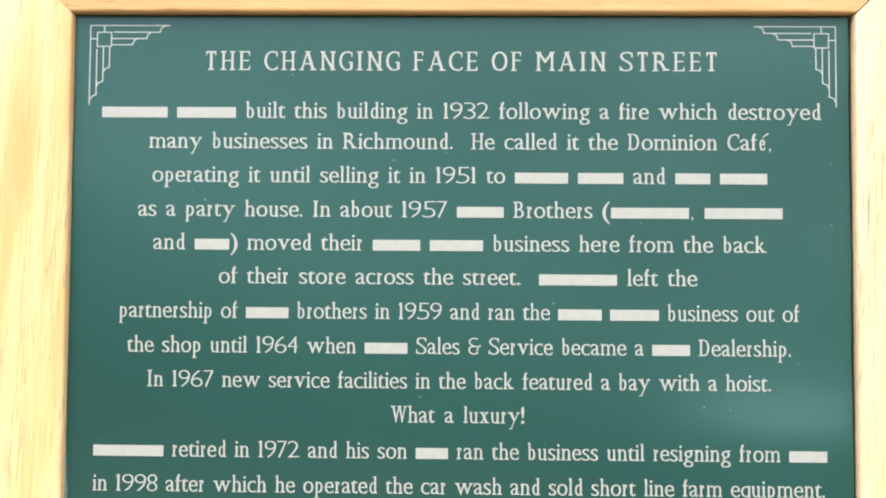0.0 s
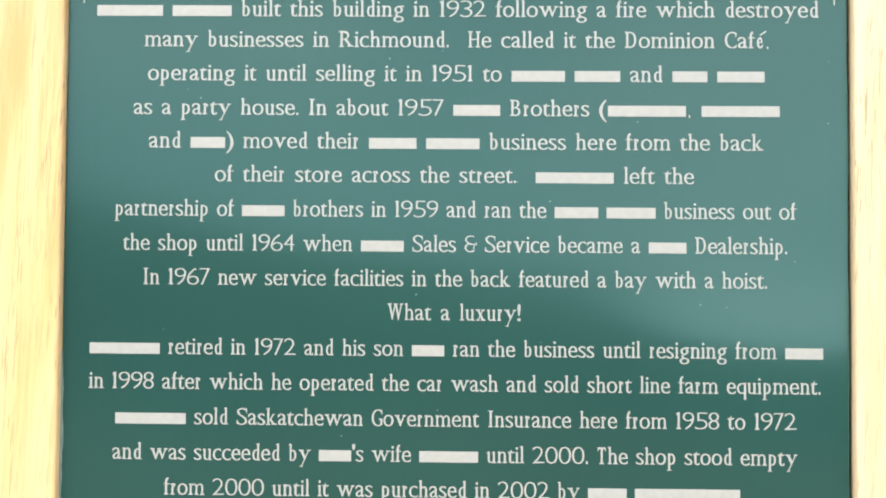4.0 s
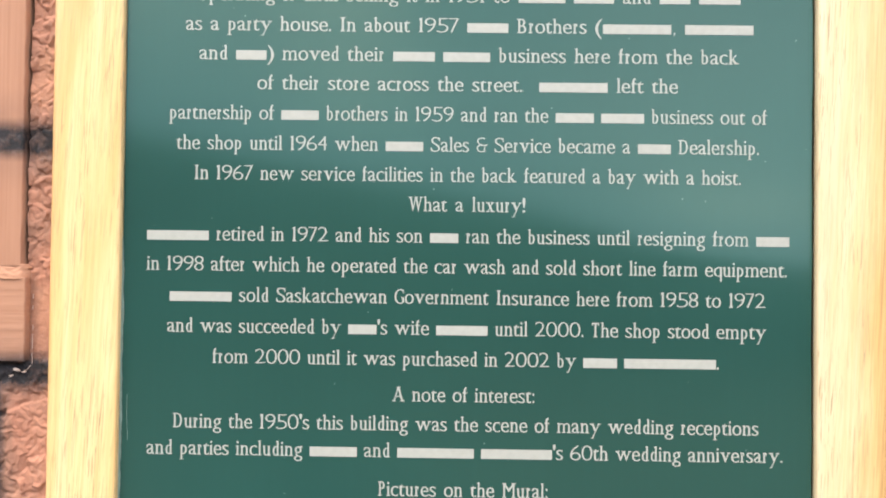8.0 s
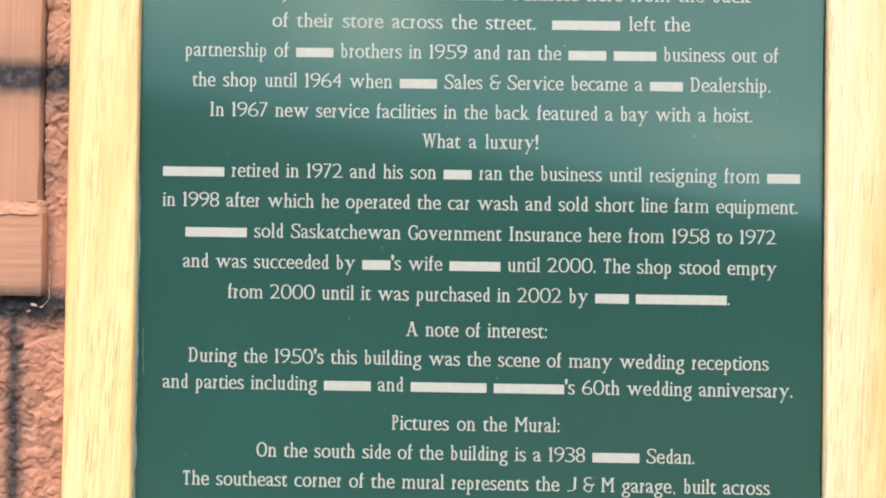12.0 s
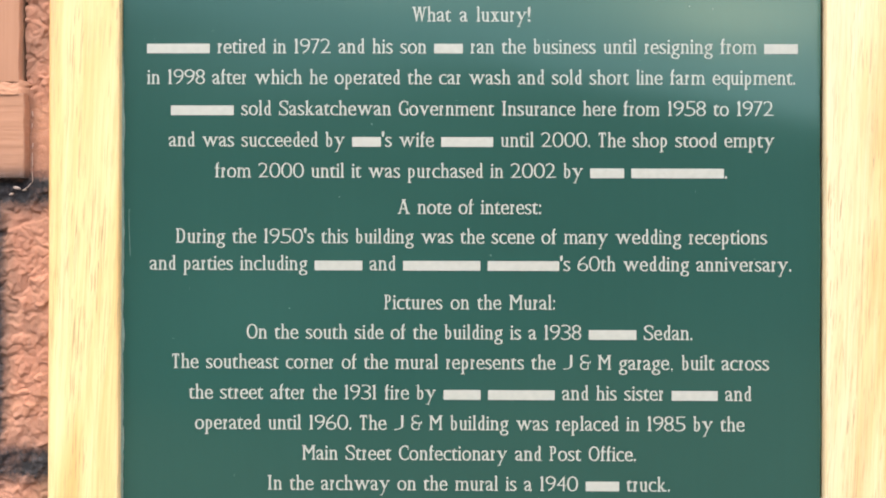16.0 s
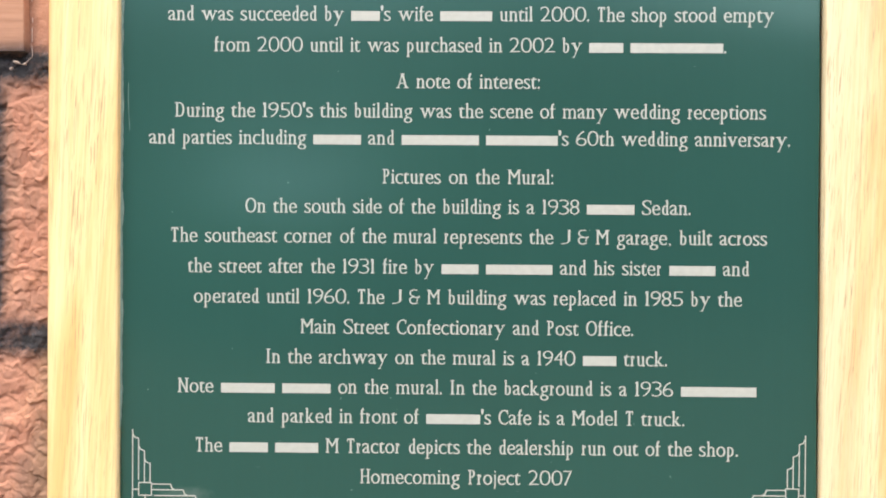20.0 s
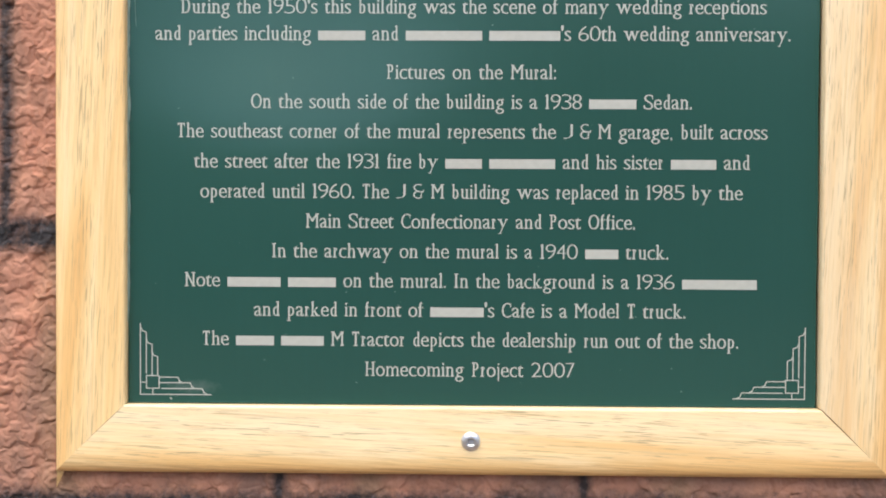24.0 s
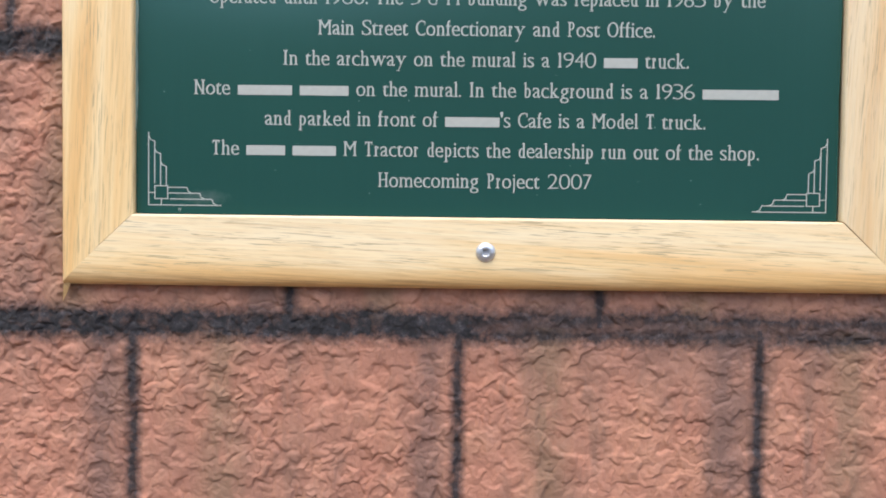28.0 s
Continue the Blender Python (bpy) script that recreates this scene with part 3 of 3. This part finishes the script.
def outlines(ch):
    """The outline loops of a letter of the built-in font, outer ones anticlockwise, with each one's depth of nesting."""
    cu = bpy.data.curves.new("letter", "FONT")
    cu.body, cu.resolution_u, cu.fill_mode = ch, 4, "BOTH"
    ob = new("letter", cu)
    me = bpy.data.meshes.new_from_object(ob.evaluated_get(bpy.context.evaluated_depsgraph_get()))
    used = {}
    for p in me.polygons:
        for a, b in p.edge_keys:
            used[(a, b)] = used.get((a, b), 0) + 1
    near = {}
    for (a, b), n in used.items():
        if n == 1:
            near.setdefault(a, []).append(b)
            near.setdefault(b, []).append(a)
    co = [tuple(v.co[:2]) for v in me.vertices]
    loops, left = [], set(near)
    while left:
        a = first = left.pop()
        loop, before = [first], None
        while True:
            nxt = [b for b in near[a] if b != before and (b in left or (b == first and len(loop) > 2))]
            if not nxt or nxt[0] == first:
                break
            before, a = a, nxt[0]
            left.discard(a)
            loop.append(a)
        loops.append([co[k] for k in loop])
    bpy.data.objects.remove(ob)
    bpy.data.curves.remove(cu)
    bpy.data.meshes.remove(me)

    def inside(p, loop):
        odd = False
        for (ax, ay), (bx, by) in zip(loop, loop[1:] + loop[:1]):
            if (ay > p[1]) != (by > p[1]) and p[0] < ax + (p[1] - ay) / (by - ay) * (bx - ax):
                odd = not odd
        return odd

    out = []
    for k, loop in enumerate(loops):
        depth = sum(inside(loop[0], other) for j, other in enumerate(loops) if j != k)
        area = sum(ax * by - bx * ay for (ax, ay), (bx, by) in zip(loop, loop[1:] + loop[:1]))
        if (area > 0) != (depth % 2 == 0):
            loop = loop[::-1]
        out.append((depth, loop))
    return out


def penned(loops, stem, hair, slant, most):
    """Outline loops redrawn as by a broad pen: upright strokes stem wide, level ones hair wide; slant sets falling strokes thick and rising ones thin."""
    edges = [(p, q) for l in loops for p, q in zip(l, l[1:] + l[:1]) if math.dist(p, q) > 1e-6]
    ax, ay = np.array([e[0] for e in edges]).T
    bx, by = np.array([e[1] for e in edges]).T

    def thickness(mx, my, dx, dy):
        """How far a ray from (mx, my) runs through the ink."""
        ex, ey = bx - ax, by - ay
        den = dx * ey - dy * ex
        den = np.where(np.abs(den) < 1e-9, 1e-9, den)
        t = ((ax - mx) * ey - (ay - my) * ex) / den
        u = ((ax - mx) * dy - (ay - my) * dx) / den
        hit = t[(t > 1e-3) & (u >= 0) & (u <= 1)]
        return hit.min() if len(hit) else 99.0

    out = []
    for l in loops:
        l = [p for p, q in zip(l, l[1:] + l[:1]) if math.dist(p, q) > 1e-6]
        moves = []
        for (px, py), (qx, qy) in zip(l, l[1:] + l[:1]):
            d = math.hypot(qx - px, qy - py)
            nx, ny = (qy - py) / d, -(qx - px) / d
            t = thickness((px + qx) / 2, (py + qy) / 2, -nx, -ny)
            want = hair + (stem - hair) * abs(nx) ** 1.4
            if slant and abs(nx * ny) > 0.06:
                want = stem * 1.05 if nx * ny > 0 else hair * 1.15
            # the ends of strokes and the places where strokes meet stay put
            by_how = 0.0 if t > 2.0 * stem + 2 * (most - 0.36) else max(-most, min(most, (want - t) / 2))
            moves.append((nx, ny, by_how, d))
        n = len(moves)
        even = []
        for k in range(n):
            if moves[k][3] > 0.9:
                even.append(moves[k][2])
                continue
            near = [moves[(k + j) % n] for j in (-1, 0, 1)]
            near = [m for m in near if m[0] * moves[k][0] + m[1] * moves[k][1] > 0.6]
            even.append(sum(m[2] for m in near) / len(near))
        made = []
        for k, (x, y) in enumerate(l):
            (n1x, n1y, _, _), (n2x, n2y, _, _) = moves[k - 1], moves[k]
            o1, o2 = even[k - 1], even[k]
            det = n1x * n2y - n1y * n2x
            if abs(det) < 0.35:
                mx, my = n1x + n2x, n1y + n2y
                m = max(math.hypot(mx, my), 0.5)
                made.append((x + mx / m * (o1 + o2) / 2, y + my / m * (o1 + o2) / 2))
            else:
                made.append((x + max(-0.5, min(0.5, (o1 * n2y - o2 * n1y) / det)), y + max(-0.5, min(0.5, (o2 * n1x - o1 * n2x) / det))))
        out.append(made)
    return out


def glyph(ch):
    """Loops of a letter in millimetres at scale 1, ink from x = 0, on the base line; and slabs for its serifs."""
    if ch in GLYPHS:
        return GLYPHS[ch]
    base = "e" if ch == "é" else ch
    loops = outlines(base)
    if ch == "J":
        deep = min(y for _, l in loops for _, y in l)
        loops = [(d, [(x, (y - deep) * B_CAP / (B_CAP - deep)) for x, y in l]) for d, l in loops]
    if ch == ",":
        loops = [(d, [(x * 0.75, y * 0.62) for x, y in l]) for d, l in loops]
    if ch == "&":
        loops = [(d, [(-x, y) for x, y in l][::-1]) for d, l in outlines("3")]
    xs = [x for _, l in loops for x, _ in l]
    ys = [y for _, l in loops for _, y in l]
    ink = ADVANCE[ch] - GAP
    serif = 0.0 if ch in "0235689&'(),.:!cegoqsaCGOQSJtz47" else 0.66 if ch.isupper() and ch not in 'MW' else 0.58
    feet = 2 * serif
    sx = max(ink - feet, 0.9) / (max(xs) - min(xs))
    lower = base.islower()

    def up(y):
        if not lower:
            return y * CAP / B_CAP
        if y <= B_XH:
            return y * XH / B_XH
        return XH + (y - B_XH) * (CAP * 1.03 - XH) / (B_CAP - B_XH)

    plain_mark = ch in "'(),.:!"
    if ch in ".,:":
        sx = 8.2
    if ch == "1" or base in "Iil":
        sx = STEM / 0.093
    made = [(d, [((x - min(xs)) * sx, up(y)) for x, y in l]) for d, l in loops]
    if not plain_mark and base not in "Iil1M":
        stem = 0.86 if ch in "MWmw&" else 0.82 if ch.isdigit() else STEM
        drawn = penned([l for _, l in made], stem, 0.86 if ch == "r" else HAIR, ch in "AKVWXYkvwxyR", 0.7 if ch == "J" else 0.36)
        made = [(d, l) for (d, _), l in zip(made, drawn)]
    x0, x1 = min(x for _, l in made for x, _ in l), max(x for _, l in made for x, _ in l)
    y0, y1 = min(y for _, l in made for _, y in l), max(y for _, l in made for _, y in l)
    f0, f1 = up(min(ys)), up(max(ys))
    if y1 - y0 > 2:
        made = [(d, [(x, f0 + (y - y0) * (f1 - f0) / (y1 - y0)) for x, y in l]) for d, l in made]
    k = (max(ink - feet, STEM)) / (x1 - x0) if not plain_mark and base not in "Iil1" else 1.0
    shift = (ink - (x1 - x0) * k) / 2
    made = [(d, [((x - x0) * k + shift, y) for x, y in l]) for d, l in made]
    slabs = []
    if serif:
        h = 0.36
        tops = {round(up(B_XH), 2), round(up(B_CAP), 2)} if lower else {CAP}
        for d, l in made:
            for (ax, ay), (bx, by) in zip(l, l[1:] + l[:1]):
                w = abs(ax - bx)
                if abs(ay - by) > 0.08 or not 0.35 * STEM < w < 2.1 * STEM:
                    continue
                lo, hi, y = min(ax, bx), max(ax, bx), (ay + by) / 2
                if abs(y) < 0.35 and ch != "t":
                    right_only = ch in "u"
                    slabs.append([(lo - (0 if right_only else serif), y), (hi + serif, y), (hi + serif, y + h), (hi, y + h * 2), (lo, y + h * 2), (lo - (0 if right_only else serif), y + h)])
                elif y < -1.0:
                    slabs.append([(lo - serif, y), (hi + serif, y), (hi + serif, y + h), (lo - serif, y + h)])
                elif any(abs(y - t) < 0.4 for t in tops):
                    both = ch in "vwxyVWXYHIKMNUA"
                    r = serif if both else 0.0
                    slabs.append([(lo - serif, y - h), (lo, y - h * 2), (hi, y - h * 2), (hi + r, y - h), (hi + r, y), (lo - serif, y)] if both else
                                 [(lo - serif * 1.15, y - h * 1.7), (lo, y - h * 1.9), (hi, y - h), (hi, y), (lo, y)])
        left = shift
        if ch in "BDEFPR":
            slabs.append([(left - serif, CAP - h), (left + 0.3, CAP - h), (left + 0.3, CAP), (left - serif, CAP)])
        if ch in "BDE":
            slabs.append([(left - serif, 0), (left + 0.3, 0), (left + 0.3, h), (left - serif, h)])
        if ch in "EFT":
            e = ink - shift
            slabs.append([(e - 0.5, CAP - HAIR), (e, CAP - 1.9), (e + 0.15, CAP - 1.9), (e + 0.15, CAP), (e - 0.5, CAP)])
        if ch == "T":
            slabs.append([(left - 0.15, CAP - 1.9), (left, CAP - 1.9), (left + 0.5, CAP - HAIR), (left + 0.5, CAP), (left - 0.15, CAP)])
        if ch == "E":
            e = ink - shift
            slabs.append([(e - 0.5, 0), (e + 0.25, 0), (e + 0.25, 1.9), (e + 0.1, 1.9), (e - 0.5, HAIR)])
    if ch in "CGS":
        # upright barbs on the open ends of the round capitals
        e = ink - 0.12
        slabs.append([(e - 0.42, CAP - 2.3), (e, CAP - 2.3), (e, CAP - 0.15), (e - 0.24, CAP - 0.15), (e - 0.42, CAP - 1.0)])
    if ch == "S":
        slabs.append([(0.1, 0.15), (0.34, 0.15), (0.52, 1.0), (0.52, 2.3), (0.1, 2.3)])
    if ch in "ft":
        slabs.append([(-0.05, XH - HAIR), (ink + 0.1, XH - HAIR), (ink + 0.1, XH), (-0.05, XH)])
    if ch == "1":
        slabs.append([(shift - 0.6, CAP - 1.5), (shift, CAP - 1.1), (shift + 0.2, CAP), (shift - 0.1, CAP - 0.2)])
    if ch == "&":
        made = [(d, [(x * 0.84, y) for x, y in l]) for d, l in made]
        mid, e = CAP * 0.47, ink * 0.84
        slabs.append([(e * 0.5, mid - 0.3), (ink + 0.2, mid - 0.3), (ink + 0.2, mid + 0.3), (e * 0.5, mid + 0.3)])
        slabs.append([(ink - 1.1, mid - 0.3), (ink - 0.75, mid - 0.3), (e - 0.1, 1.6), (e - 0.9, 1.2)])
        slabs.append([(ink - 0.45, mid + 0.3), (ink + 0.2, mid + 0.3), (ink + 0.2, mid + 1.0), (ink - 0.1, mid + 1.0)])
    if ch == "é":
        made.append((0, [(ink * 0.45, XH + 1.0), (ink * 0.58, XH + 0.8), (ink * 1.32, XH + 2.8), (ink * 1.12, XH + 3.1)]))
    GLYPHS[ch] = made, slabs
    return GLYPHS[ch]


class Ink:
    """Collects flat printed shapes, a tenth of a millimetre proud of the sheet."""

    def __init__(self):
        self.verts, self.faces = [], []

    def shape(self, loops, proud):
        """One outer loop and its holes, in metres on the sheet."""
        first = len(self.verts)
        flat = [p for loop in loops for p in loop]
        for x, z in flat:
            self.verts.append((x, float(sheet_y(x, z)) - proud, z))
        for tri in tessellate_polygon([[Vector((x, z, 0)) for x, z in loop] for loop in loops]):
            a, b, c = (flat[k] for k in tri)
            turn = (b[0] - a[0]) * (c[1] - a[1]) - (b[1] - a[1]) * (c[0] - a[0])
            self.faces.append(tuple(first + k for k in (tri if turn > 0 else tri[::-1])))
        back = len(self.verts)
        for x, z in flat:
            self.verts.append((x, float(sheet_y(x, z)) + 0.0002, z))
        at = 0
        for loop in loops:
            n = len(loop)
            for k in range(n):
                a, b = at + k, at + (k + 1) % n
                self.faces.append((first + b, first + a, back + a, back + b))
            at += n

    def letter(self, ch, x, z, s, tall=None):
        t = tall or 1.0
        loops, slabs = glyph(ch)
        outers = [l for d, l in loops if d % 2 == 0]
        holes = [l for d, l in loops if d % 2 == 1]
        at = lambda l: [((x + a * s) * MM, (z + b * t) * MM) for a, b in l]
        for o in outers:
            ox = [p[0] for p in o]
            oy = [p[1] for p in o]
            mine = [h for h in holes if min(ox) < h[0][0] < max(ox) and min(oy) < h[0][1] < max(oy)]
            self.shape([at(o)] + [at(h) for h in mine], 0.00012)
        for l in slabs:
            self.shape([at(l)], 0.00010)

    def bar(self, x, z, w, h):
        self.shape([[(a * MM, b * MM) for a, b in ((x, z), (x + w, z), (x + w, z + h), (x, z + h))]], 0.00012)

    def done(self, name, label):
        return mesh_object(name, self.verts, self.faces, PRINT, sign, label)


def tokens(text):
    """Letters, and widths in braces for words that stand as plain bars."""
    out, k = [], 0
    while k < len(text):
        if text[k] == "{":
            end = text.index("}", k)
            out.append(float(text[k + 1 : end]))
            k = end
        else:
            out.append(text[k])
        k += 1
    return out


def text_line(text, z, x0, x1, s, tall=1.0, track=0.0, label="line of white serif lettering"):
    """A line of print from x0 to x1 on the base line z, in millimetres; what is left over goes into the spaces."""
    toks = tokens(text)
    wide = sum((t if isinstance(t, float) else ADVANCE[t]) * s + track for t in toks if t != " ") - (GAP * s + track)
    spaces = sum(t == " " for t in toks)
    gap = (x1 - x0 - wide) / max(spaces, 1)
    ink, x = Ink(), x0
    for t in toks:
        if t == " ":
            x += gap
        elif isinstance(t, float):
            ink.bar(x, z, t * s - GAP * s, XH * tall * 0.98)
            x += t * s + track
        else:
            ink.letter(t, x, z, s, tall)
            x += ADVANCE[t] * s + track
    return ink.done("text_line", label)


text_line("THE CHANGING FACE OF MAIN STREET", 1706.6, -125.6, 125.4, 1.30, 1.19, 1.02, "heading in white serif capitals")
text_line("{29.5} {26.5} built this building in 1932 following a fire which destroyed", 1683.0, -175.8, 175.0, 1.11)
text_line("many businesses in Richmound.  He called it the Dominion Café,", 1668.0, -152.3, 151.5, 1.11)
text_line("operating it until selling it in 1951 to {23.7} {20.3} and {15.6} {20.9}", 1651.4, -150.3, 148.9, 1.11)
text_line("as a party house. In about 1957 {20.9} Brothers ({34.3}, {34.2}", 1634.6, -156.9, 156.1, 1.11)
text_line("and {15.6}) moved their {21.2} {23.7} business here from the back", 1618.3, -149.1, 148.3, 1.11)
text_line("of their store across the street.  {34.3} left the", 1602.0, -116.7, 114.9, 1.11)
text_line("partnership of {20.9} brothers in 1959 and ran the {21.2} {23.7} business out of", 1585.2, -165.3, 163.7, 1.01)
text_line("the shop until 1964 when {20.9} Sales & Service became a {18.3} Dealership.", 1568.5, -160.8, 159.5, 1.01)
text_line("In 1967 new service facilities in the back featured a bay with a hoist.", 1551.9, -151.0, 149.7, 1.01)
text_line("What a luxury!", 1535.6, -32.4, 31.8, 1.01)
text_line("{34.3} retired in 1972 and his son {15.8} ran the business until resigning from {18.3}", 1518.3, -176.5, 176.2, 1.01)
text_line("in 1998 after which he operated the car wash and sold short line farm equipment.", 1501.6, -176.4, 175.0, 1.01)
text_line("{34.3} sold Saskatchewan Government Insurance here from 1958 to 1972", 1484.7, -163.4, 163.4, 1.01)
text_line("and was succeeded by {15.8}'s wife {28.3} until 2000. The shop stood empty", 1467.7, -164.5, 163.8, 1.01)
text_line("from 2000 until it was purchased in 2002 by {18.6} {49.9}.", 1450.9, -139.3, 138.3, 1.01)
text_line("A note of interest:", 1431.3, -40.0, 38.0, 1.01)
text_line("During the 1950's this building was the scene of many wedding receptions", 1415.3, -160.6, 159.9, 1.01)
text_line("and parties including {26.1} and {41.9} {38.8}'s 60th wedding anniversary.", 1400.6, -174.7, 173.1, 1.01)
text_line("Pictures on the Mural:", 1379.6, -47.2, 45.7, 1.01)
text_line("On the south side of the building is a 1938 {25.9} Sedan.", 1363.4, -121.9, 119.8, 1.01)
text_line("The southeast corner of the mural represents the J & M garage, built across", 1347.2, -162.9, 161.1, 1.01)
text_line("the street after the 1931 fire by {20.3} {36.1} and his sister {24.9} and", 1330.6, -153.2, 151.7, 1.01)
text_line("operated until 1960. The J & M building was replaced in 1985 by the", 1314.1, -149.9, 147.9, 1.01)
text_line("Main Street Confectionary and Post Office.", 1297.7, -91.5, 89.5, 1.01)
text_line("In the archway on the mural is a 1940 {18.3} truck.", 1281.3, -110.5, 107.9, 1.01)
text_line("Note {29.5} {26.5} on the mural. In the background is a 1936 {40.7}", 1265.0, -158.5, 156.2, 1.01)
text_line("and parked in front of {29.5}'s Cafe is a Model T truck.", 1248.9, -120.0, 117.6, 1.01)
text_line("The {21.2} {23.7} M Tractor depicts the dealership run out of the shop.", 1232.6, -148.8, 146.6, 1.01)
text_line("Homecoming Project 2007", 1216.1, -58.5, 56.9, 1.01)


def ornament(x, z, fx, fz):
    """Stepped corner lines round a small square; x, z is the outer corner, fx and fz point inwards."""
    ink, w = Ink(), 0.54

    def line(ax, az, bx, bz):
        d = Vector((bx - ax, bz - az))
        n = Vector((-d.y, d.x)).normalized() * w / 2
        d = d.normalized() * w / 2
        pts = [(ax - d.x + n.x, az - d.y + n.y), (ax - d.x - n.x, az - d.y - n.y), (bx + d.x - n.x, bz + d.y - n.y), (bx + d.x + n.x, bz + d.y + n.y)]
        pts = [((x + fx * a) * MM, (z + fz * b) * MM) for a, b in pts]
        ink.shape([pts], 0.00010 + 0.000004 * (len(ink.verts) // 8 % 12))

    line(0, 0, 39.2, 0)
    line(0, 0, 0, 39.2)
    for a, b in (((3.4, 3.4), (10.4, 3.4)), ((10.4, 3.4), (10.4, 10.4)), ((10.4, 10.4), (3.4, 10.4)), ((3.4, 10.4), (3.4, 3.4))):
        line(*a, *b)
    line(6.9, 0, 6.9, 3.4)
    line(0, 6.7, 3.4, 6.7)
    for d, start, end in ((3.3, 12.0, 34.4), (6.5, 10.6, 27.7), (9.6, 10.4, 20.8)):
        line(start, d, end, d)
        line(end, d, end + 0.9, d - 2.2)
        line(end + 0.9, d - 2.2, end + 2.6, d - 3.1)
        line(d, start, d, end)
        line(d, end, d - 2.2, end + 0.9)
        line(d - 2.2, end + 0.9, d - 3.1, end + 2.6)
    return ink.done("corner_ornament", "stepped white line ornament")


ornament(-183.0, 1205.0, 1, 1)
ornament(183.0, 1205.0, -1, 1)
ornament(-182.4, 1728.6, 1, -1)
ornament(182.4, 1728.6, -1, -1)


def film_edge():
    """A ragged pale edge of backing film that shows along one side of the sheet."""
    verts, faces, n = [], [], 150
    for k in range(n + 1):
        z = 1.245 + 0.275 * k / n
        w = 0.0006 + 0.0011 * max(0.0, noise.noise((z * 70, 3, 0)) + 0.25) + 0.0005 * noise.noise((z * 320, 8, 0))
        w = max(0.0002, w) * min(1.0, k / 8, (n - k) / 8)
        verts += [(LEFT - 0.0002, -0.0004, z), (LEFT + 0.0003 + w, -0.0003, z), (LEFT + 0.0003 + w, 0.001, z), (LEFT - 0.0002, 0.001, z)]
    for k in range(n):
        for j in range(4):
            a, b = 4 * k + j, 4 * k + (j + 1) % 4
            faces.append((a, b, b + 4, a + 4))
    mesh_object("film_edge", verts, faces, FLAKE, sign, "ragged pale film edge")


def specks():
    """Fine dust and scratches on the sheet."""
    rng, ink = random.Random(5), Ink()
    for k in range(70):
        x, z = rng.uniform(-0.186, 0.186), rng.uniform(1.206, 1.728)
        r = rng.uniform(0.00014, 0.00042)
        pts = [(x + r * rng.uniform(0.5, 1.3) * math.cos(a), z + r * rng.uniform(0.5, 1.3) * math.sin(a)) for a in (0, 1.0, 2.1, 3.1, 4.2, 5.2)]
        ink.shape([pts], 0.00006)
    for k in range(16):
        b = 1.408 + 0.0016 * k
        a = -0.1858 + 0.0006 * noise.noise((b * 60, 1, 1)) - 0.00002 * k
        w = 0.00016 + 0.00010 * noise.noise((b * 300, 2, 2))
        ink.shape([[(a, b), (a + w, b), (a + w, b + 0.0015), (a, b + 0.0015)]], 0.00006)
    ob = mesh_object("dust_speck", ink.verts, ink.faces, FLAKE, sign, "pale dust specks")
    tagged(ob, kind="stuff")


def splinter():
    """A sliver of wood that hangs from a lower corner of the frame."""
    x, z = LEFT - RAIL, LOW - RAIL
    verts = [(x + 0.0004, -0.0006, z + 0.006), (x + 0.0042, -0.0010, z + 0.0012), (x + 0.0012, 0.0016, z - 0.0035), (x - 0.0016, 0.0022, z - 0.0088), (x - 0.0004, 0.0030, z - 0.002)]
    ob = mesh_object("splinter", verts, [(0, 2, 1), (0, 3, 2), (0, 4, 3), (1, 2, 4), (2, 3, 4), (0, 1, 4)], WOOD_WARM, sign, "torn sliver of wood")
    ob.color = (0.62, 0.50, 0.36, 0.5)


tick = Ink()
tick.bar(-166.6, 1202.2, 0.35, 1.1)
tick.bar(-165.8, 1202.2, 0.35, 1.1)
tick.done("maker_mark", "tiny printed mark")
film_edge()
specks()
splinter()
